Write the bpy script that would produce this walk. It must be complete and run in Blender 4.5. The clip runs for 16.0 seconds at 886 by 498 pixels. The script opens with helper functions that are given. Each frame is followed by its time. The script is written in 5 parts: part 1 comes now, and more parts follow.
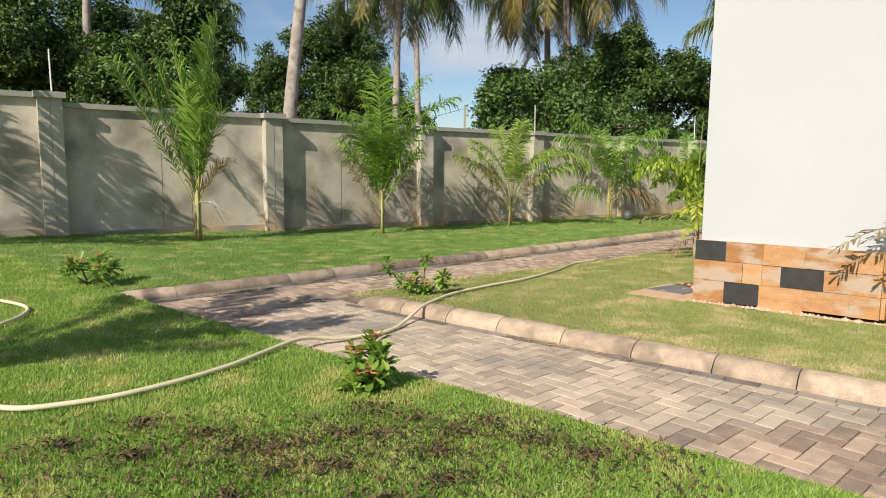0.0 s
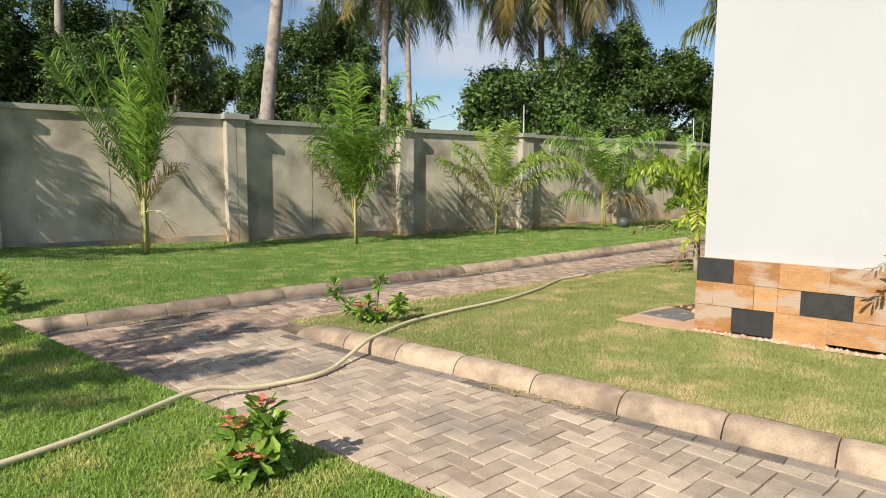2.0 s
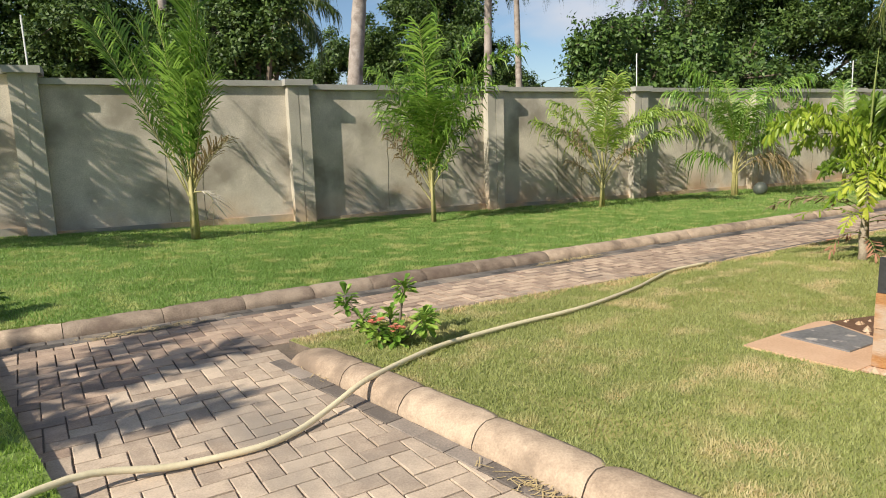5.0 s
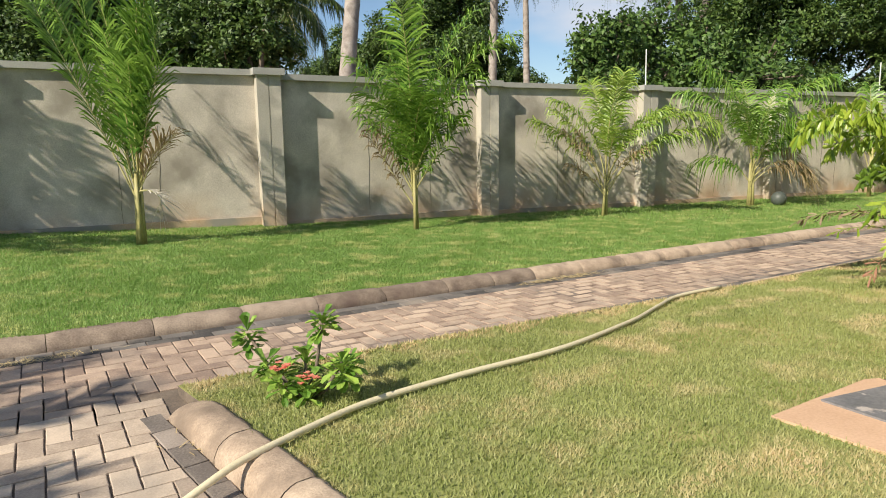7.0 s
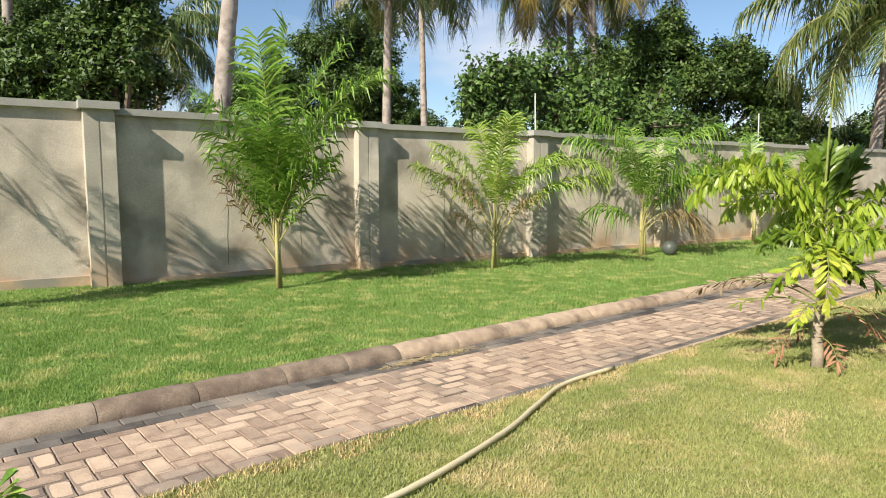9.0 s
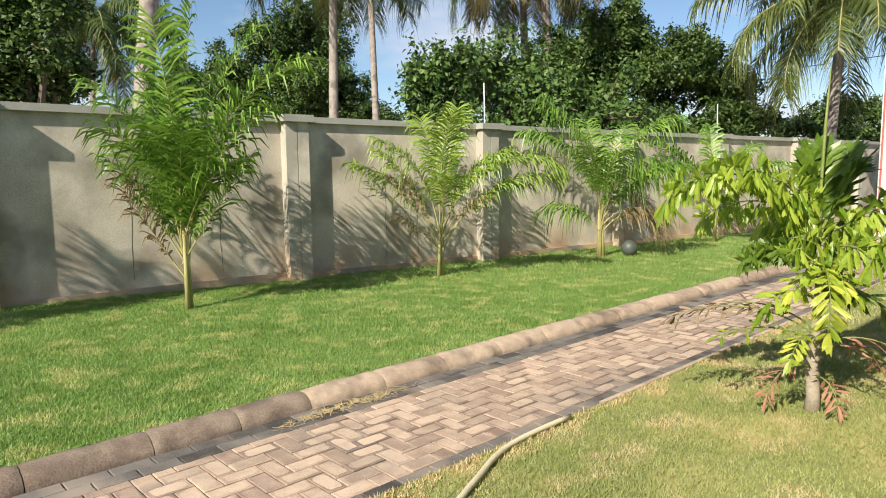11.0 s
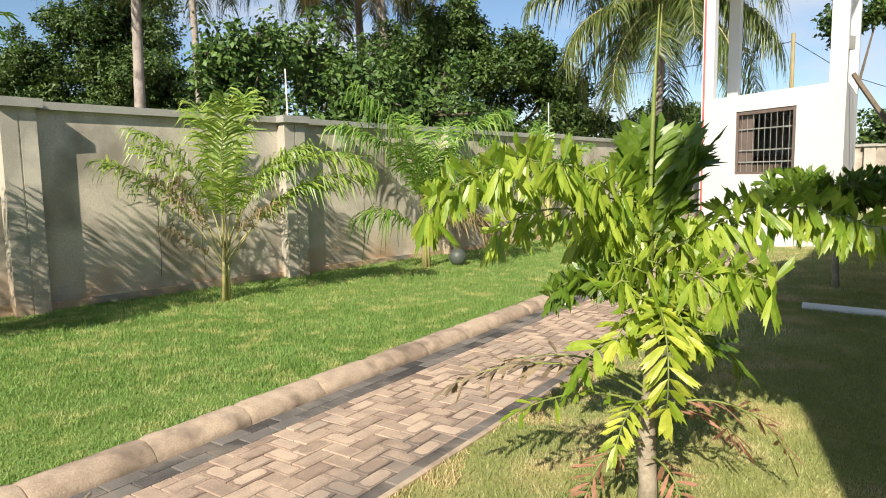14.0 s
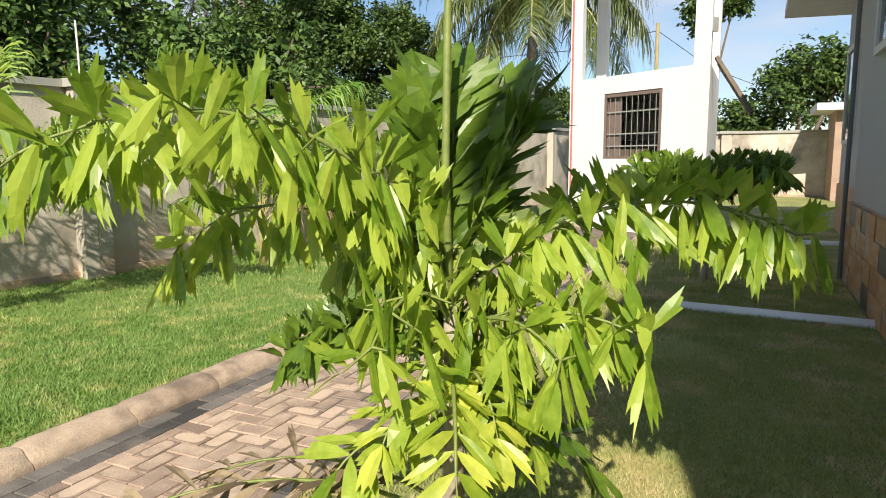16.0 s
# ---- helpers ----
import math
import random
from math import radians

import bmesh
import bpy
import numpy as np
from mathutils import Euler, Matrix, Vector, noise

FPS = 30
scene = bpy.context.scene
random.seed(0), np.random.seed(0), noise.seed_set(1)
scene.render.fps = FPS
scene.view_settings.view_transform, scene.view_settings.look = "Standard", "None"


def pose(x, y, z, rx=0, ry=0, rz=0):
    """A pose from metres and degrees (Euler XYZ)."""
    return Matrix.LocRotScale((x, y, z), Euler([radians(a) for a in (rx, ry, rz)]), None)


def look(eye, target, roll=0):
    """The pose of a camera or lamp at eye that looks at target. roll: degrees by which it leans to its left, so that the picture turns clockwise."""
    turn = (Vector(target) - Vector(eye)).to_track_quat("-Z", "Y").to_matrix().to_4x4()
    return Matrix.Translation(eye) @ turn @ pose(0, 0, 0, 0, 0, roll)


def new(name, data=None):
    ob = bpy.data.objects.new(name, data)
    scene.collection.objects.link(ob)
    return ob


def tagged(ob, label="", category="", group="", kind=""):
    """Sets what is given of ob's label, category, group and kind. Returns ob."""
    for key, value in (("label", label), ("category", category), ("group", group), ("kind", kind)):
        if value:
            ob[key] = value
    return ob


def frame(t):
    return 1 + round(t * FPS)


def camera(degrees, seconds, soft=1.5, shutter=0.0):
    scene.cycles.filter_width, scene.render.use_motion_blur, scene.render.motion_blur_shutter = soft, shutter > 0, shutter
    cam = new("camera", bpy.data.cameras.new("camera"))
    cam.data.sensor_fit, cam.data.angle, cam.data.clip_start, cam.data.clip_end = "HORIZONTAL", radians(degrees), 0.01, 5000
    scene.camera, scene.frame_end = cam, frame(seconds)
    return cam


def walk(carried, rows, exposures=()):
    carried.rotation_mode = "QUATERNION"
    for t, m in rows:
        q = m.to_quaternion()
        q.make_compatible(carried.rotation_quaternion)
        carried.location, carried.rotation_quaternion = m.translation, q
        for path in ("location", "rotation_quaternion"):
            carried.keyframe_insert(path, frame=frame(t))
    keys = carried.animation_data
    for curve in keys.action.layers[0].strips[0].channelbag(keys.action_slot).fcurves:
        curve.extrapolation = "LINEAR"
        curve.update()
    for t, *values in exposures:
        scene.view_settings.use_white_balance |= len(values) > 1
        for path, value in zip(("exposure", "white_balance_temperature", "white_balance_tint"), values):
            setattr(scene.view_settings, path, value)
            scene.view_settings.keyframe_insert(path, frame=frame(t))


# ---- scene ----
cam = camera(67.9, 16.0, soft=1.0)
PATH = [
    (0, (0.389, 0.285, 1.439), (0.31, 2.269, 1.2), 0.5),
    (0.5, (0.479, 0.582, 1.439), (0.485, 2.566, 1.185), 2.0),
    (1, (0.569, 0.837, 1.456), (0.647, 2.826, 1.256), 1.8),
    (1.5, (0.655, 1.117, 1.445), (0.696, 3.106, 1.237), 0.8),
    (2, (0.742, 1.414, 1.45), (0.666, 3.399, 1.224), 0.3),
    (2.5, (0.783, 1.717, 1.431), (0.664, 3.697, 1.172), 0.2),
    (3, (0.832, 1.998, 1.421), (0.67, 3.973, 1.147), 0.2),
    (3.5, (0.921, 2.334, 1.416), (0.63, 4.291, 1.126), -0.5),
    (3.7, (0.96, 2.457, 1.425), (0.621, 4.407, 1.142), -0.6),
    (5.8, (1.248, 3.647, 1.448), (0.803, 5.566, 1.105), -1.9),
    (6, (1.236, 3.765, 1.431), (0.822, 5.692, 1.095), -1.6),
    (6.5, (1.301, 4.051, 1.381), (0.875, 5.981, 1.074), -0.2),
    (7, (1.348, 4.361, 1.382), (0.882, 6.28, 1.067), -0.7),
    (7.5, (1.43, 4.655, 1.367), (0.988, 6.58, 1.055), -0.1),
    (8, (1.479, 4.974, 1.396), (1.144, 6.931, 1.153), 0.6),
    (8.5, (1.516, 5.323, 1.395), (1.262, 7.296, 1.187), -0.3),
    (8.7, (1.545, 5.435, 1.431), (1.319, 7.412, 1.233), -0.2),
    (10.8, (1.708, 6.555, 1.594), (1.644, 8.542, 1.376), -0.9),
    (11, (1.773, 6.661, 1.596), (1.707, 8.647, 1.373), -0.7),
    (11.5, (1.893, 6.911, 1.583), (1.956, 8.896, 1.346), -1.0),
    (12, (2.025, 7.198, 1.601), (2.196, 9.18, 1.393), -0.4),
    (12.5, (2.158, 7.422, 1.583), (2.397, 9.398, 1.383), -1.5),
    (13, (2.332, 7.687, 1.607), (2.569, 9.659, 1.373), -1.4),
    (13.5, (2.452, 7.91, 1.583), (2.747, 9.874, 1.347), -1.4),
    (14, (2.57, 8.183, 1.557), (2.936, 10.136, 1.338), -0.9),
    (14.5, (2.725, 8.459, 1.51), (3.169, 10.393, 1.26), -1.9),
    (15, (2.938, 8.707, 1.511), (3.409, 10.63, 1.227), -0.7),
    (15.5, (3.152, 8.987, 1.51), (3.706, 10.885, 1.209), 0.1),
    (16, (3.383, 9.278, 1.516), (4.083, 11.131, 1.245), -0.3),
]
walk(cam, [(t, look(eye, target, roll)) for t, eye, target, roll in PATH], [(0, 0.32), (3.5, 0.33), (6, 0.42), (7, 0.48), (8.5, 0.68), (11, 0.62), (14, 0.62), (16, 0.6)])

# ---- world and sun ----
SUN_AZ, SUN_EL = radians(239.0), radians(36.0)
world = bpy.data.worlds.new("world")
scene.world = world
world.use_nodes = True
wn, wl = world.node_tree.nodes, world.node_tree.links
wn.clear()
sky = wn.new("ShaderNodeTexSky")
sky.sky_type, sky.sun_disc = "NISHITA", False
sky.sun_elevation, sky.sun_rotation = SUN_EL, radians(90) - SUN_AZ
sky.air_density, sky.dust_density, sky.ozone_density = 1.0, 0.3, 3.0
coord = wn.new("ShaderNodeTexCoord")
stretch = wn.new("ShaderNodeMapping")
stretch.inputs["Scale"].default_value = (1.0, 1.0, 2.6)
cloud = wn.new("ShaderNodeTexNoise")
cloud.inputs["Scale"].default_value, cloud.inputs["Detail"].default_value = 3.2, 7.0
cramp = wn.new("ShaderNodeValToRGB")
cramp.color_ramp.elements[0].position, cramp.color_ramp.elements[1].position = 0.48, 0.72
cmix = wn.new("ShaderNodeMixRGB")
cmix.inputs["Color2"].default_value = (6.0, 6.3, 7.0, 1)
wbg = wn.new("ShaderNodeBackground")
wbg.inputs["Strength"].default_value = 0.085
wout = wn.new("ShaderNodeOutputWorld")
wl.new(coord.outputs["Generated"], stretch.inputs["Vector"])
wl.new(stretch.outputs["Vector"], cloud.inputs["Vector"])
wl.new(cloud.outputs["Fac"], cramp.inputs["Fac"])
wl.new(cramp.outputs["Color"], cmix.inputs["Fac"])
wl.new(sky.outputs["Color"], cmix.inputs["Color1"])
wl.new(cmix.outputs["Color"], wbg.inputs["Color"])
wl.new(wbg.outputs["Background"], wout.inputs["Surface"])
sun = new("sun", bpy.data.lights.new("sun", "SUN"))
sun.data.energy, sun.data.angle, sun.data.color = 5.0, radians(0.6), (1.0, 0.91, 0.76)
sun_from = Vector((math.cos(SUN_EL) * math.cos(SUN_AZ), math.cos(SUN_EL) * math.sin(SUN_AZ), math.sin(SUN_EL)))
sun.matrix_world = look(sun_from * 30, (0, 0, 0))


# ---- materials ----
def material(name, low, high, scale=8.0, fine=60.0, rough=0.8, bump=0.15, metal=0.0, island=0.0, obrandom=0.0,
             blotch=None, blotch_scale=0.6, blotch_from=0.5, blotch_to=0.7, translucent=0.0, spec=0.5, foot_stain=None, stretch=None):
    """Two-scale noise colour between low and high, with optional blotches of a third colour."""
    m = bpy.data.materials.new(name)
    m.use_nodes = True
    n, l = m.node_tree.nodes, m.node_tree.links
    b = n["Principled BSDF"]
    tc = n.new("ShaderNodeTexCoord")
    geo = n.new("ShaderNodeNewGeometry")
    src = geo.outputs["Position"]
    if stretch:
        mp = n.new("ShaderNodeMapping")
        mp.inputs["Scale"].default_value = stretch
        l.new(src, mp.inputs["Vector"])
        src = mp.outputs["Vector"]
    a = n.new("ShaderNodeTexNoise")
    a.inputs["Scale"].default_value, a.inputs["Detail"].default_value = scale, 5.0
    f = n.new("ShaderNodeTexNoise")
    f.inputs["Scale"].default_value, f.inputs["Detail"].default_value = fine, 3.0
    l.new(src, a.inputs["Vector"])
    l.new(src, f.inputs["Vector"])
    mixf = n.new("ShaderNodeMath")
    mixf.operation = "MULTIPLY_ADD"
    mixf.inputs[1].default_value = 0.45
    half = n.new("ShaderNodeMath")
    half.operation = "MULTIPLY"
    half.inputs[1].default_value = 0.55
    l.new(a.outputs["Fac"], half.inputs[0])
    l.new(f.outputs["Fac"], mixf.inputs[0])
    l.new(half.outputs[0], mixf.inputs[2])
    last = mixf.outputs[0]
    for amount, output in ((island, geo.outputs["Random Per Island"]), (obrandom, None)):
        if amount:
            if output is None:
                output = n.new("ShaderNodeObjectInfo").outputs["Random"]
            off = n.new("ShaderNodeMath")
            off.operation = "MULTIPLY_ADD"
            off.inputs[1].default_value = amount
            sub = n.new("ShaderNodeMath")
            sub.operation = "SUBTRACT"
            sub.inputs[1].default_value = amount / 2
            l.new(output, off.inputs[0])
            l.new(last, off.inputs[2])
            l.new(off.outputs[0], sub.inputs[0])
            last = sub.outputs[0]
    ramp = n.new("ShaderNodeValToRGB")
    ramp.color_ramp.elements[0].position, ramp.color_ramp.elements[1].position = 0.3, 0.7
    ramp.color_ramp.elements[0].color, ramp.color_ramp.elements[1].color = (*low, 1), (*high, 1)
    l.new(last, ramp.inputs["Fac"])
    colour = ramp.outputs["Color"]
    if blotch:
        bn = n.new("ShaderNodeTexNoise")
        bn.inputs["Scale"].default_value, bn.inputs["Detail"].default_value = blotch_scale, 6.0
        l.new(src, bn.inputs["Vector"])
        br = n.new("ShaderNodeValToRGB")
        br.color_ramp.elements[0].position, br.color_ramp.elements[1].position = blotch_from, blotch_to
        l.new(bn.outputs["Fac"], br.inputs["Fac"])
        mx = n.new("ShaderNodeMixRGB")
        mx.inputs["Color2"].default_value = (*blotch, 1)
        l.new(br.outputs["Color"], mx.inputs["Fac"])
        l.new(colour, mx.inputs["Color1"])
        colour = mx.outputs["Color"]
    if foot_stain:
        xyz = n.new("ShaderNodeSeparateXYZ")
        l.new(src, xyz.inputs[0])
        rng = n.new("ShaderNodeMapRange")
        rng.inputs["From Min"].default_value, rng.inputs["From Max"].default_value = 0.1, 0.75
        rng.inputs["To Min"].default_value, rng.inputs["To Max"].default_value = 0.75, 0.0
        l.new(xyz.outputs["Z"], rng.inputs["Value"])
        sn = n.new("ShaderNodeTexNoise")
        sn.inputs["Scale"].default_value, sn.inputs["Detail"].default_value = 1.6, 6.0
        l.new(src, sn.inputs["Vector"])
        sr = n.new("ShaderNodeValToRGB")
        sr.color_ramp.elements[0].position, sr.color_ramp.elements[1].position = 0.42, 0.62
        l.new(sn.outputs["Fac"], sr.inputs["Fac"])
        mul = n.new("ShaderNodeMath")
        mul.operation = "MULTIPLY"
        l.new(rng.outputs["Result"], mul.inputs[0])
        l.new(sr.outputs["Color"], mul.inputs[1])
        sm = n.new("ShaderNodeMixRGB")
        sm.inputs["Color2"].default_value = (*foot_stain, 1)
        l.new(mul.outputs[0], sm.inputs["Fac"])
        l.new(colour, sm.inputs["Color1"])
        colour = sm.outputs["Color"]
    l.new(colour, b.inputs["Base Color"])
    b.inputs["Roughness"].default_value, b.inputs["Metallic"].default_value = rough, metal
    b.inputs["Specular IOR Level"].default_value = spec
    if bump:
        bp = n.new("ShaderNodeBump")
        bp.inputs["Strength"].default_value, bp.inputs["Distance"].default_value = bump, 0.02
        l.new(mixf.outputs[0], bp.inputs["Height"])
        l.new(bp.outputs["Normal"], b.inputs["Normal"])
    if translucent:
        t = n.new("ShaderNodeBsdfTranslucent")
        l.new(colour, t.inputs["Color"])
        ms = n.new("ShaderNodeMixShader")
        ms.inputs["Fac"].default_value = translucent
        out = n["Material Output"]
        l.new(b.outputs["BSDF"], ms.inputs[1])
        l.new(t.outputs["BSDF"], ms.inputs[2])
        l.new(ms.outputs["Shader"], out.inputs["Surface"])
    return m


M_GROUND = material("dry_soil", (0.16, 0.11, 0.07), (0.28, 0.2, 0.13), 1.2, 30, 0.95)
M_LAWN = material("lawn_soil_green", (0.105, 0.17, 0.025), (0.185, 0.26, 0.06), 1.6, 70, 0.95, 0.5,
                  blotch=(0.34, 0.34, 0.1), blotch_scale=1.7, blotch_from=0.55, blotch_to=0.72)
M_LAWN2 = material("lawn_soil_yellowish", (0.165, 0.2, 0.052), (0.3, 0.305, 0.115), 1.6, 70, 0.95, 0.5,
                   blotch=(0.5, 0.4, 0.17), blotch_scale=1.4, blotch_from=0.5, blotch_to=0.76)
M_BLADE = material("grass_blade", (0.15, 0.27, 0.043), (0.295, 0.445, 0.13), 1.5, 20, 0.6, 0, island=0.25, translucent=0.4,
                   blotch=(0.5, 0.52, 0.2), blotch_scale=4.0, blotch_from=0.5, blotch_to=0.68)
M_BLADE_N = material("grass_blade_near", (0.195, 0.33, 0.04), (0.39, 0.52, 0.125), 1.5, 20, 0.6, 0, island=0.25, translucent=0.4,
                     blotch=(0.58, 0.56, 0.2), blotch_scale=3.0, blotch_from=0.5, blotch_to=0.68)
M_BLADE2 = material("grass_blade_dry", (0.245, 0.3, 0.078), (0.475, 0.49, 0.2), 1.5, 20, 0.6, 0, island=0.15, translucent=0.4,
                    blotch=(0.66, 0.54, 0.31), blotch_scale=2.6, blotch_from=0.5, blotch_to=0.68)
M_PAVER = material("paver_concrete", (0.24, 0.17, 0.13), (0.52, 0.385, 0.285), 9, 90, 0.85, 0.25, obrandom=0.42,
                   blotch=(0.15, 0.13, 0.115), blotch_scale=1.1, blotch_from=0.5, blotch_to=0.72)
M_PAVER_BRANCH = material("paver_concrete_tan", (0.33, 0.255, 0.195), (0.6, 0.48, 0.365), 9, 90, 0.85, 0.25, obrandom=0.38,
                          blotch=(0.26, 0.225, 0.19), blotch_scale=1.1, blotch_from=0.5, blotch_to=0.72)
M_PAVER_FAR = material("paver_concrete_joined", (0.24, 0.17, 0.13), (0.52, 0.385, 0.285), 9, 90, 0.85, 0.25, island=0.42,
                       blotch=(0.15, 0.13, 0.115), blotch_scale=1.1, blotch_from=0.5, blotch_to=0.72)
M_PAVER_DARK = material("paver_dark", (0.05, 0.045, 0.042), (0.19, 0.17, 0.15), 5, 90, 0.8, 0.25, obrandom=0.4,
                        blotch=(0.3, 0.25, 0.2), blotch_scale=1.6, blotch_from=0.52, blotch_to=0.7)
M_PAVER_STAIN = material("paver_stained", (0.13, 0.11, 0.095), (0.36, 0.3, 0.25), 5, 90, 0.8, 0.25, obrandom=0.4)
M_WORN = material("paver_worn_face", (0.31, 0.225, 0.17), (0.6, 0.455, 0.335), 9, 90, 0.85, 0.25, obrandom=0.4,
                  blotch=(0.3, 0.255, 0.215), blotch_scale=0.9, blotch_from=0.5, blotch_to=0.72)
M_WORN_FAR = material("paver_worn_face_joined", (0.31, 0.225, 0.17), (0.6, 0.455, 0.335), 9, 90, 0.85, 0.25, island=0.4,
                      blotch=(0.3, 0.255, 0.215), blotch_scale=0.9, blotch_from=0.5, blotch_to=0.72)
M_SAND = material("joint_sand", (0.08, 0.062, 0.05), (0.22, 0.17, 0.125), 6, 80, 0.95)
M_KERB = material("kerb_concrete", (0.29, 0.215, 0.155), (0.55, 0.425, 0.31), 11, 90, 0.9, 0.35, obrandom=0.25,
                  blotch=(0.2, 0.15, 0.11), blotch_scale=3.5, blotch_from=0.52, blotch_to=0.68)
M_KERB_D = material("kerb_weathered_brown", (0.15, 0.11, 0.082), (0.38, 0.3, 0.225), 7, 90, 0.9, 0.4, obrandom=0.25,
                    blotch=(0.13, 0.09, 0.07), blotch_scale=3.2, blotch_from=0.52, blotch_to=0.72)
M_WALL = material("cement_render", (0.39, 0.345, 0.285), (0.72, 0.65, 0.55), 2.2, 60, 0.9, 0.25,
                  blotch=(0.3, 0.265, 0.215), blotch_scale=1.3, blotch_from=0.48, blotch_to=0.66, foot_stain=(0.5, 0.31, 0.18))
M_PILLAR = material("pillar_render", (0.36, 0.33, 0.275), (0.52, 0.485, 0.41), 1.8, 60, 0.9, 0.3,
                    blotch=(0.68, 0.62, 0.52), blotch_scale=1.5, blotch_from=0.6, blotch_to=0.75, foot_stain=(0.52, 0.33, 0.19))
M_CAP = material("coping_cement", (0.29, 0.285, 0.255), (0.42, 0.41, 0.37), 3, 60, 0.9, 0.3)
M_PLINTH = material("wall_foot_dirt", (0.42, 0.28, 0.17), (0.62, 0.46, 0.31), 3, 50, 0.95, 0.3,
                    blotch=(0.28, 0.26, 0.22), blotch_scale=1.2, blotch_from=0.45, blotch_to=0.6)
M_WHITE = material("white_paint", (0.7, 0.695, 0.685), (0.76, 0.755, 0.745), 0.8, 80, 0.7, 0.05)
M_HOUSE = material("house_off_white_paint", (0.42, 0.43, 0.45), (0.48, 0.49, 0.51), 0.7, 70, 0.75, 0.06)
M_STONE = material("slate_orange", (0.3, 0.135, 0.042), (0.52, 0.29, 0.13), 5, 50, 0.6, 0.4, obrandom=0.4,
                   blotch=(0.42, 0.31, 0.23), blotch_scale=2.6, blotch_from=0.52, blotch_to=0.62, stretch=(1, 1, 2.6))
M_SLATE = material("slate_black", (0.02, 0.021, 0.022), (0.045, 0.045, 0.047), 9, 70, 0.45, 0.2)
M_BARK = material("palm_bark", (0.24, 0.2, 0.17), (0.46, 0.41, 0.37), 3, 40, 0.9, 0.5, blotch=(0.18, 0.15, 0.13), blotch_scale=4)
M_WOOD = material("tree_bark", (0.09, 0.07, 0.05), (0.2, 0.16, 0.12), 5, 40, 0.9, 0.5)
M_STEM = material("green_stem", (0.26, 0.25, 0.08), (0.46, 0.4, 0.18), 6, 60, 0.6, 0.1)
M_STALK = material("leaf_stalk", (0.12, 0.17, 0.04), (0.26, 0.3, 0.08), 6, 60, 0.5, 0.1)
M_SHRUB = material("shrub_leaf", (0.1, 0.22, 0.025), (0.34, 0.48, 0.09), 20, 90, 0.4, 0, island=0.5, translucent=0.3)
M_CANE = material("grey_brown_cane", (0.22, 0.18, 0.13), (0.42, 0.36, 0.28), 8, 60, 0.8, 0.3)
M_PALM = material("palm_leaf", (0.08, 0.19, 0.02), (0.28, 0.43, 0.07), 2, 30, 0.42, 0, island=0.4, translucent=0.3)
M_PALM_L = material("palm_leaf_light", (0.16, 0.28, 0.03), (0.38, 0.48, 0.09), 2, 30, 0.4, 0, island=0.4, translucent=0.35)
M_PALM_DRY = material("palm_leaf_dry", (0.24, 0.17, 0.08), (0.42, 0.33, 0.19), 3, 30, 0.8, 0, island=0.4, translucent=0.2)
M_COCO = material("coconut_leaf", (0.04, 0.085, 0.018), (0.13, 0.18, 0.04), 0.7, 10, 0.4, 0, island=0.4, translucent=0.3)
M_COCO_L = material("coconut_leaf_pale", (0.05, 0.085, 0.018), (0.18, 0.22, 0.055), 0.7, 10, 0.4, 0, island=0.4, translucent=0.3)
M_COCO_Y = material("coconut_leaf_yellow", (0.16, 0.13, 0.03), (0.36, 0.28, 0.07), 0.7, 10, 0.5, 0, island=0.4, translucent=0.3)
M_LEAF = material("tree_leaf_dark", (0.025, 0.06, 0.01), (0.11, 0.18, 0.035), 0.8, 9, 0.55, 0, island=0.6, translucent=0.2)
M_LEAF_B = material("tree_leaf_mid", (0.04, 0.09, 0.014), (0.13, 0.22, 0.045), 0.8, 9, 0.55, 0, island=0.6, translucent=0.2)
# near-black green: the shade inside a crown, put into the colour
M_CORE = material("crown_shade_core", (0.008, 0.016, 0.004), (0.03, 0.05, 0.012), 3, 12, 0.9, 0.8)
M_FISH = material("fishtail_leaf", (0.18, 0.3, 0.025), (0.44, 0.55, 0.075), 5, 40, 0.36, 0.05, island=0.5, translucent=0.45)
# dark green of the upright fan; on shaded fronds it also paints in the shade
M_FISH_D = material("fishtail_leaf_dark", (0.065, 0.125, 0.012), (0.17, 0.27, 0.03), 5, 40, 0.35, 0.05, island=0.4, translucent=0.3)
M_FISH_Y = material("fishtail_leaf_lime", (0.26, 0.36, 0.03), (0.58, 0.62, 0.09), 5, 40, 0.4, 0.05, island=0.5, translucent=0.4)
M_FISH_RUST = material("fishtail_leaf_rust", (0.22, 0.1, 0.055), (0.42, 0.22, 0.14), 5, 40, 0.8, 0, island=0.5, translucent=0.1)
M_FISH_DRY = material("fishtail_leaf_withered", (0.16, 0.115, 0.07), (0.38, 0.29, 0.18), 5, 40, 0.8, 0, island=0.5, translucent=0.15)
M_RED = material("flower_red", (0.62, 0.12, 0.08), (0.85, 0.36, 0.24), 20, 90, 0.5, 0, island=0.3, translucent=0.2)
M_HOSE = material("hose_rubber", (0.58, 0.51, 0.33), (0.74, 0.66, 0.46), 6, 60, 0.5, 0.05)
M_PVC = material("white_pvc", (0.7, 0.7, 0.68), (0.8, 0.8, 0.78), 6, 60, 0.4, 0.02)
M_BALL = material("dark_rubber_ball", (0.05, 0.06, 0.055), (0.1, 0.115, 0.1), 6, 60, 0.5, 0.05)
M_DARK = material("dark_interior", (0.02, 0.018, 0.016), (0.05, 0.045, 0.04), 3, 30, 0.8, 0.05)
M_FRAME = material("brown_frame", (0.14, 0.1, 0.085), (0.22, 0.17, 0.15), 4, 50, 0.5, 0.05)
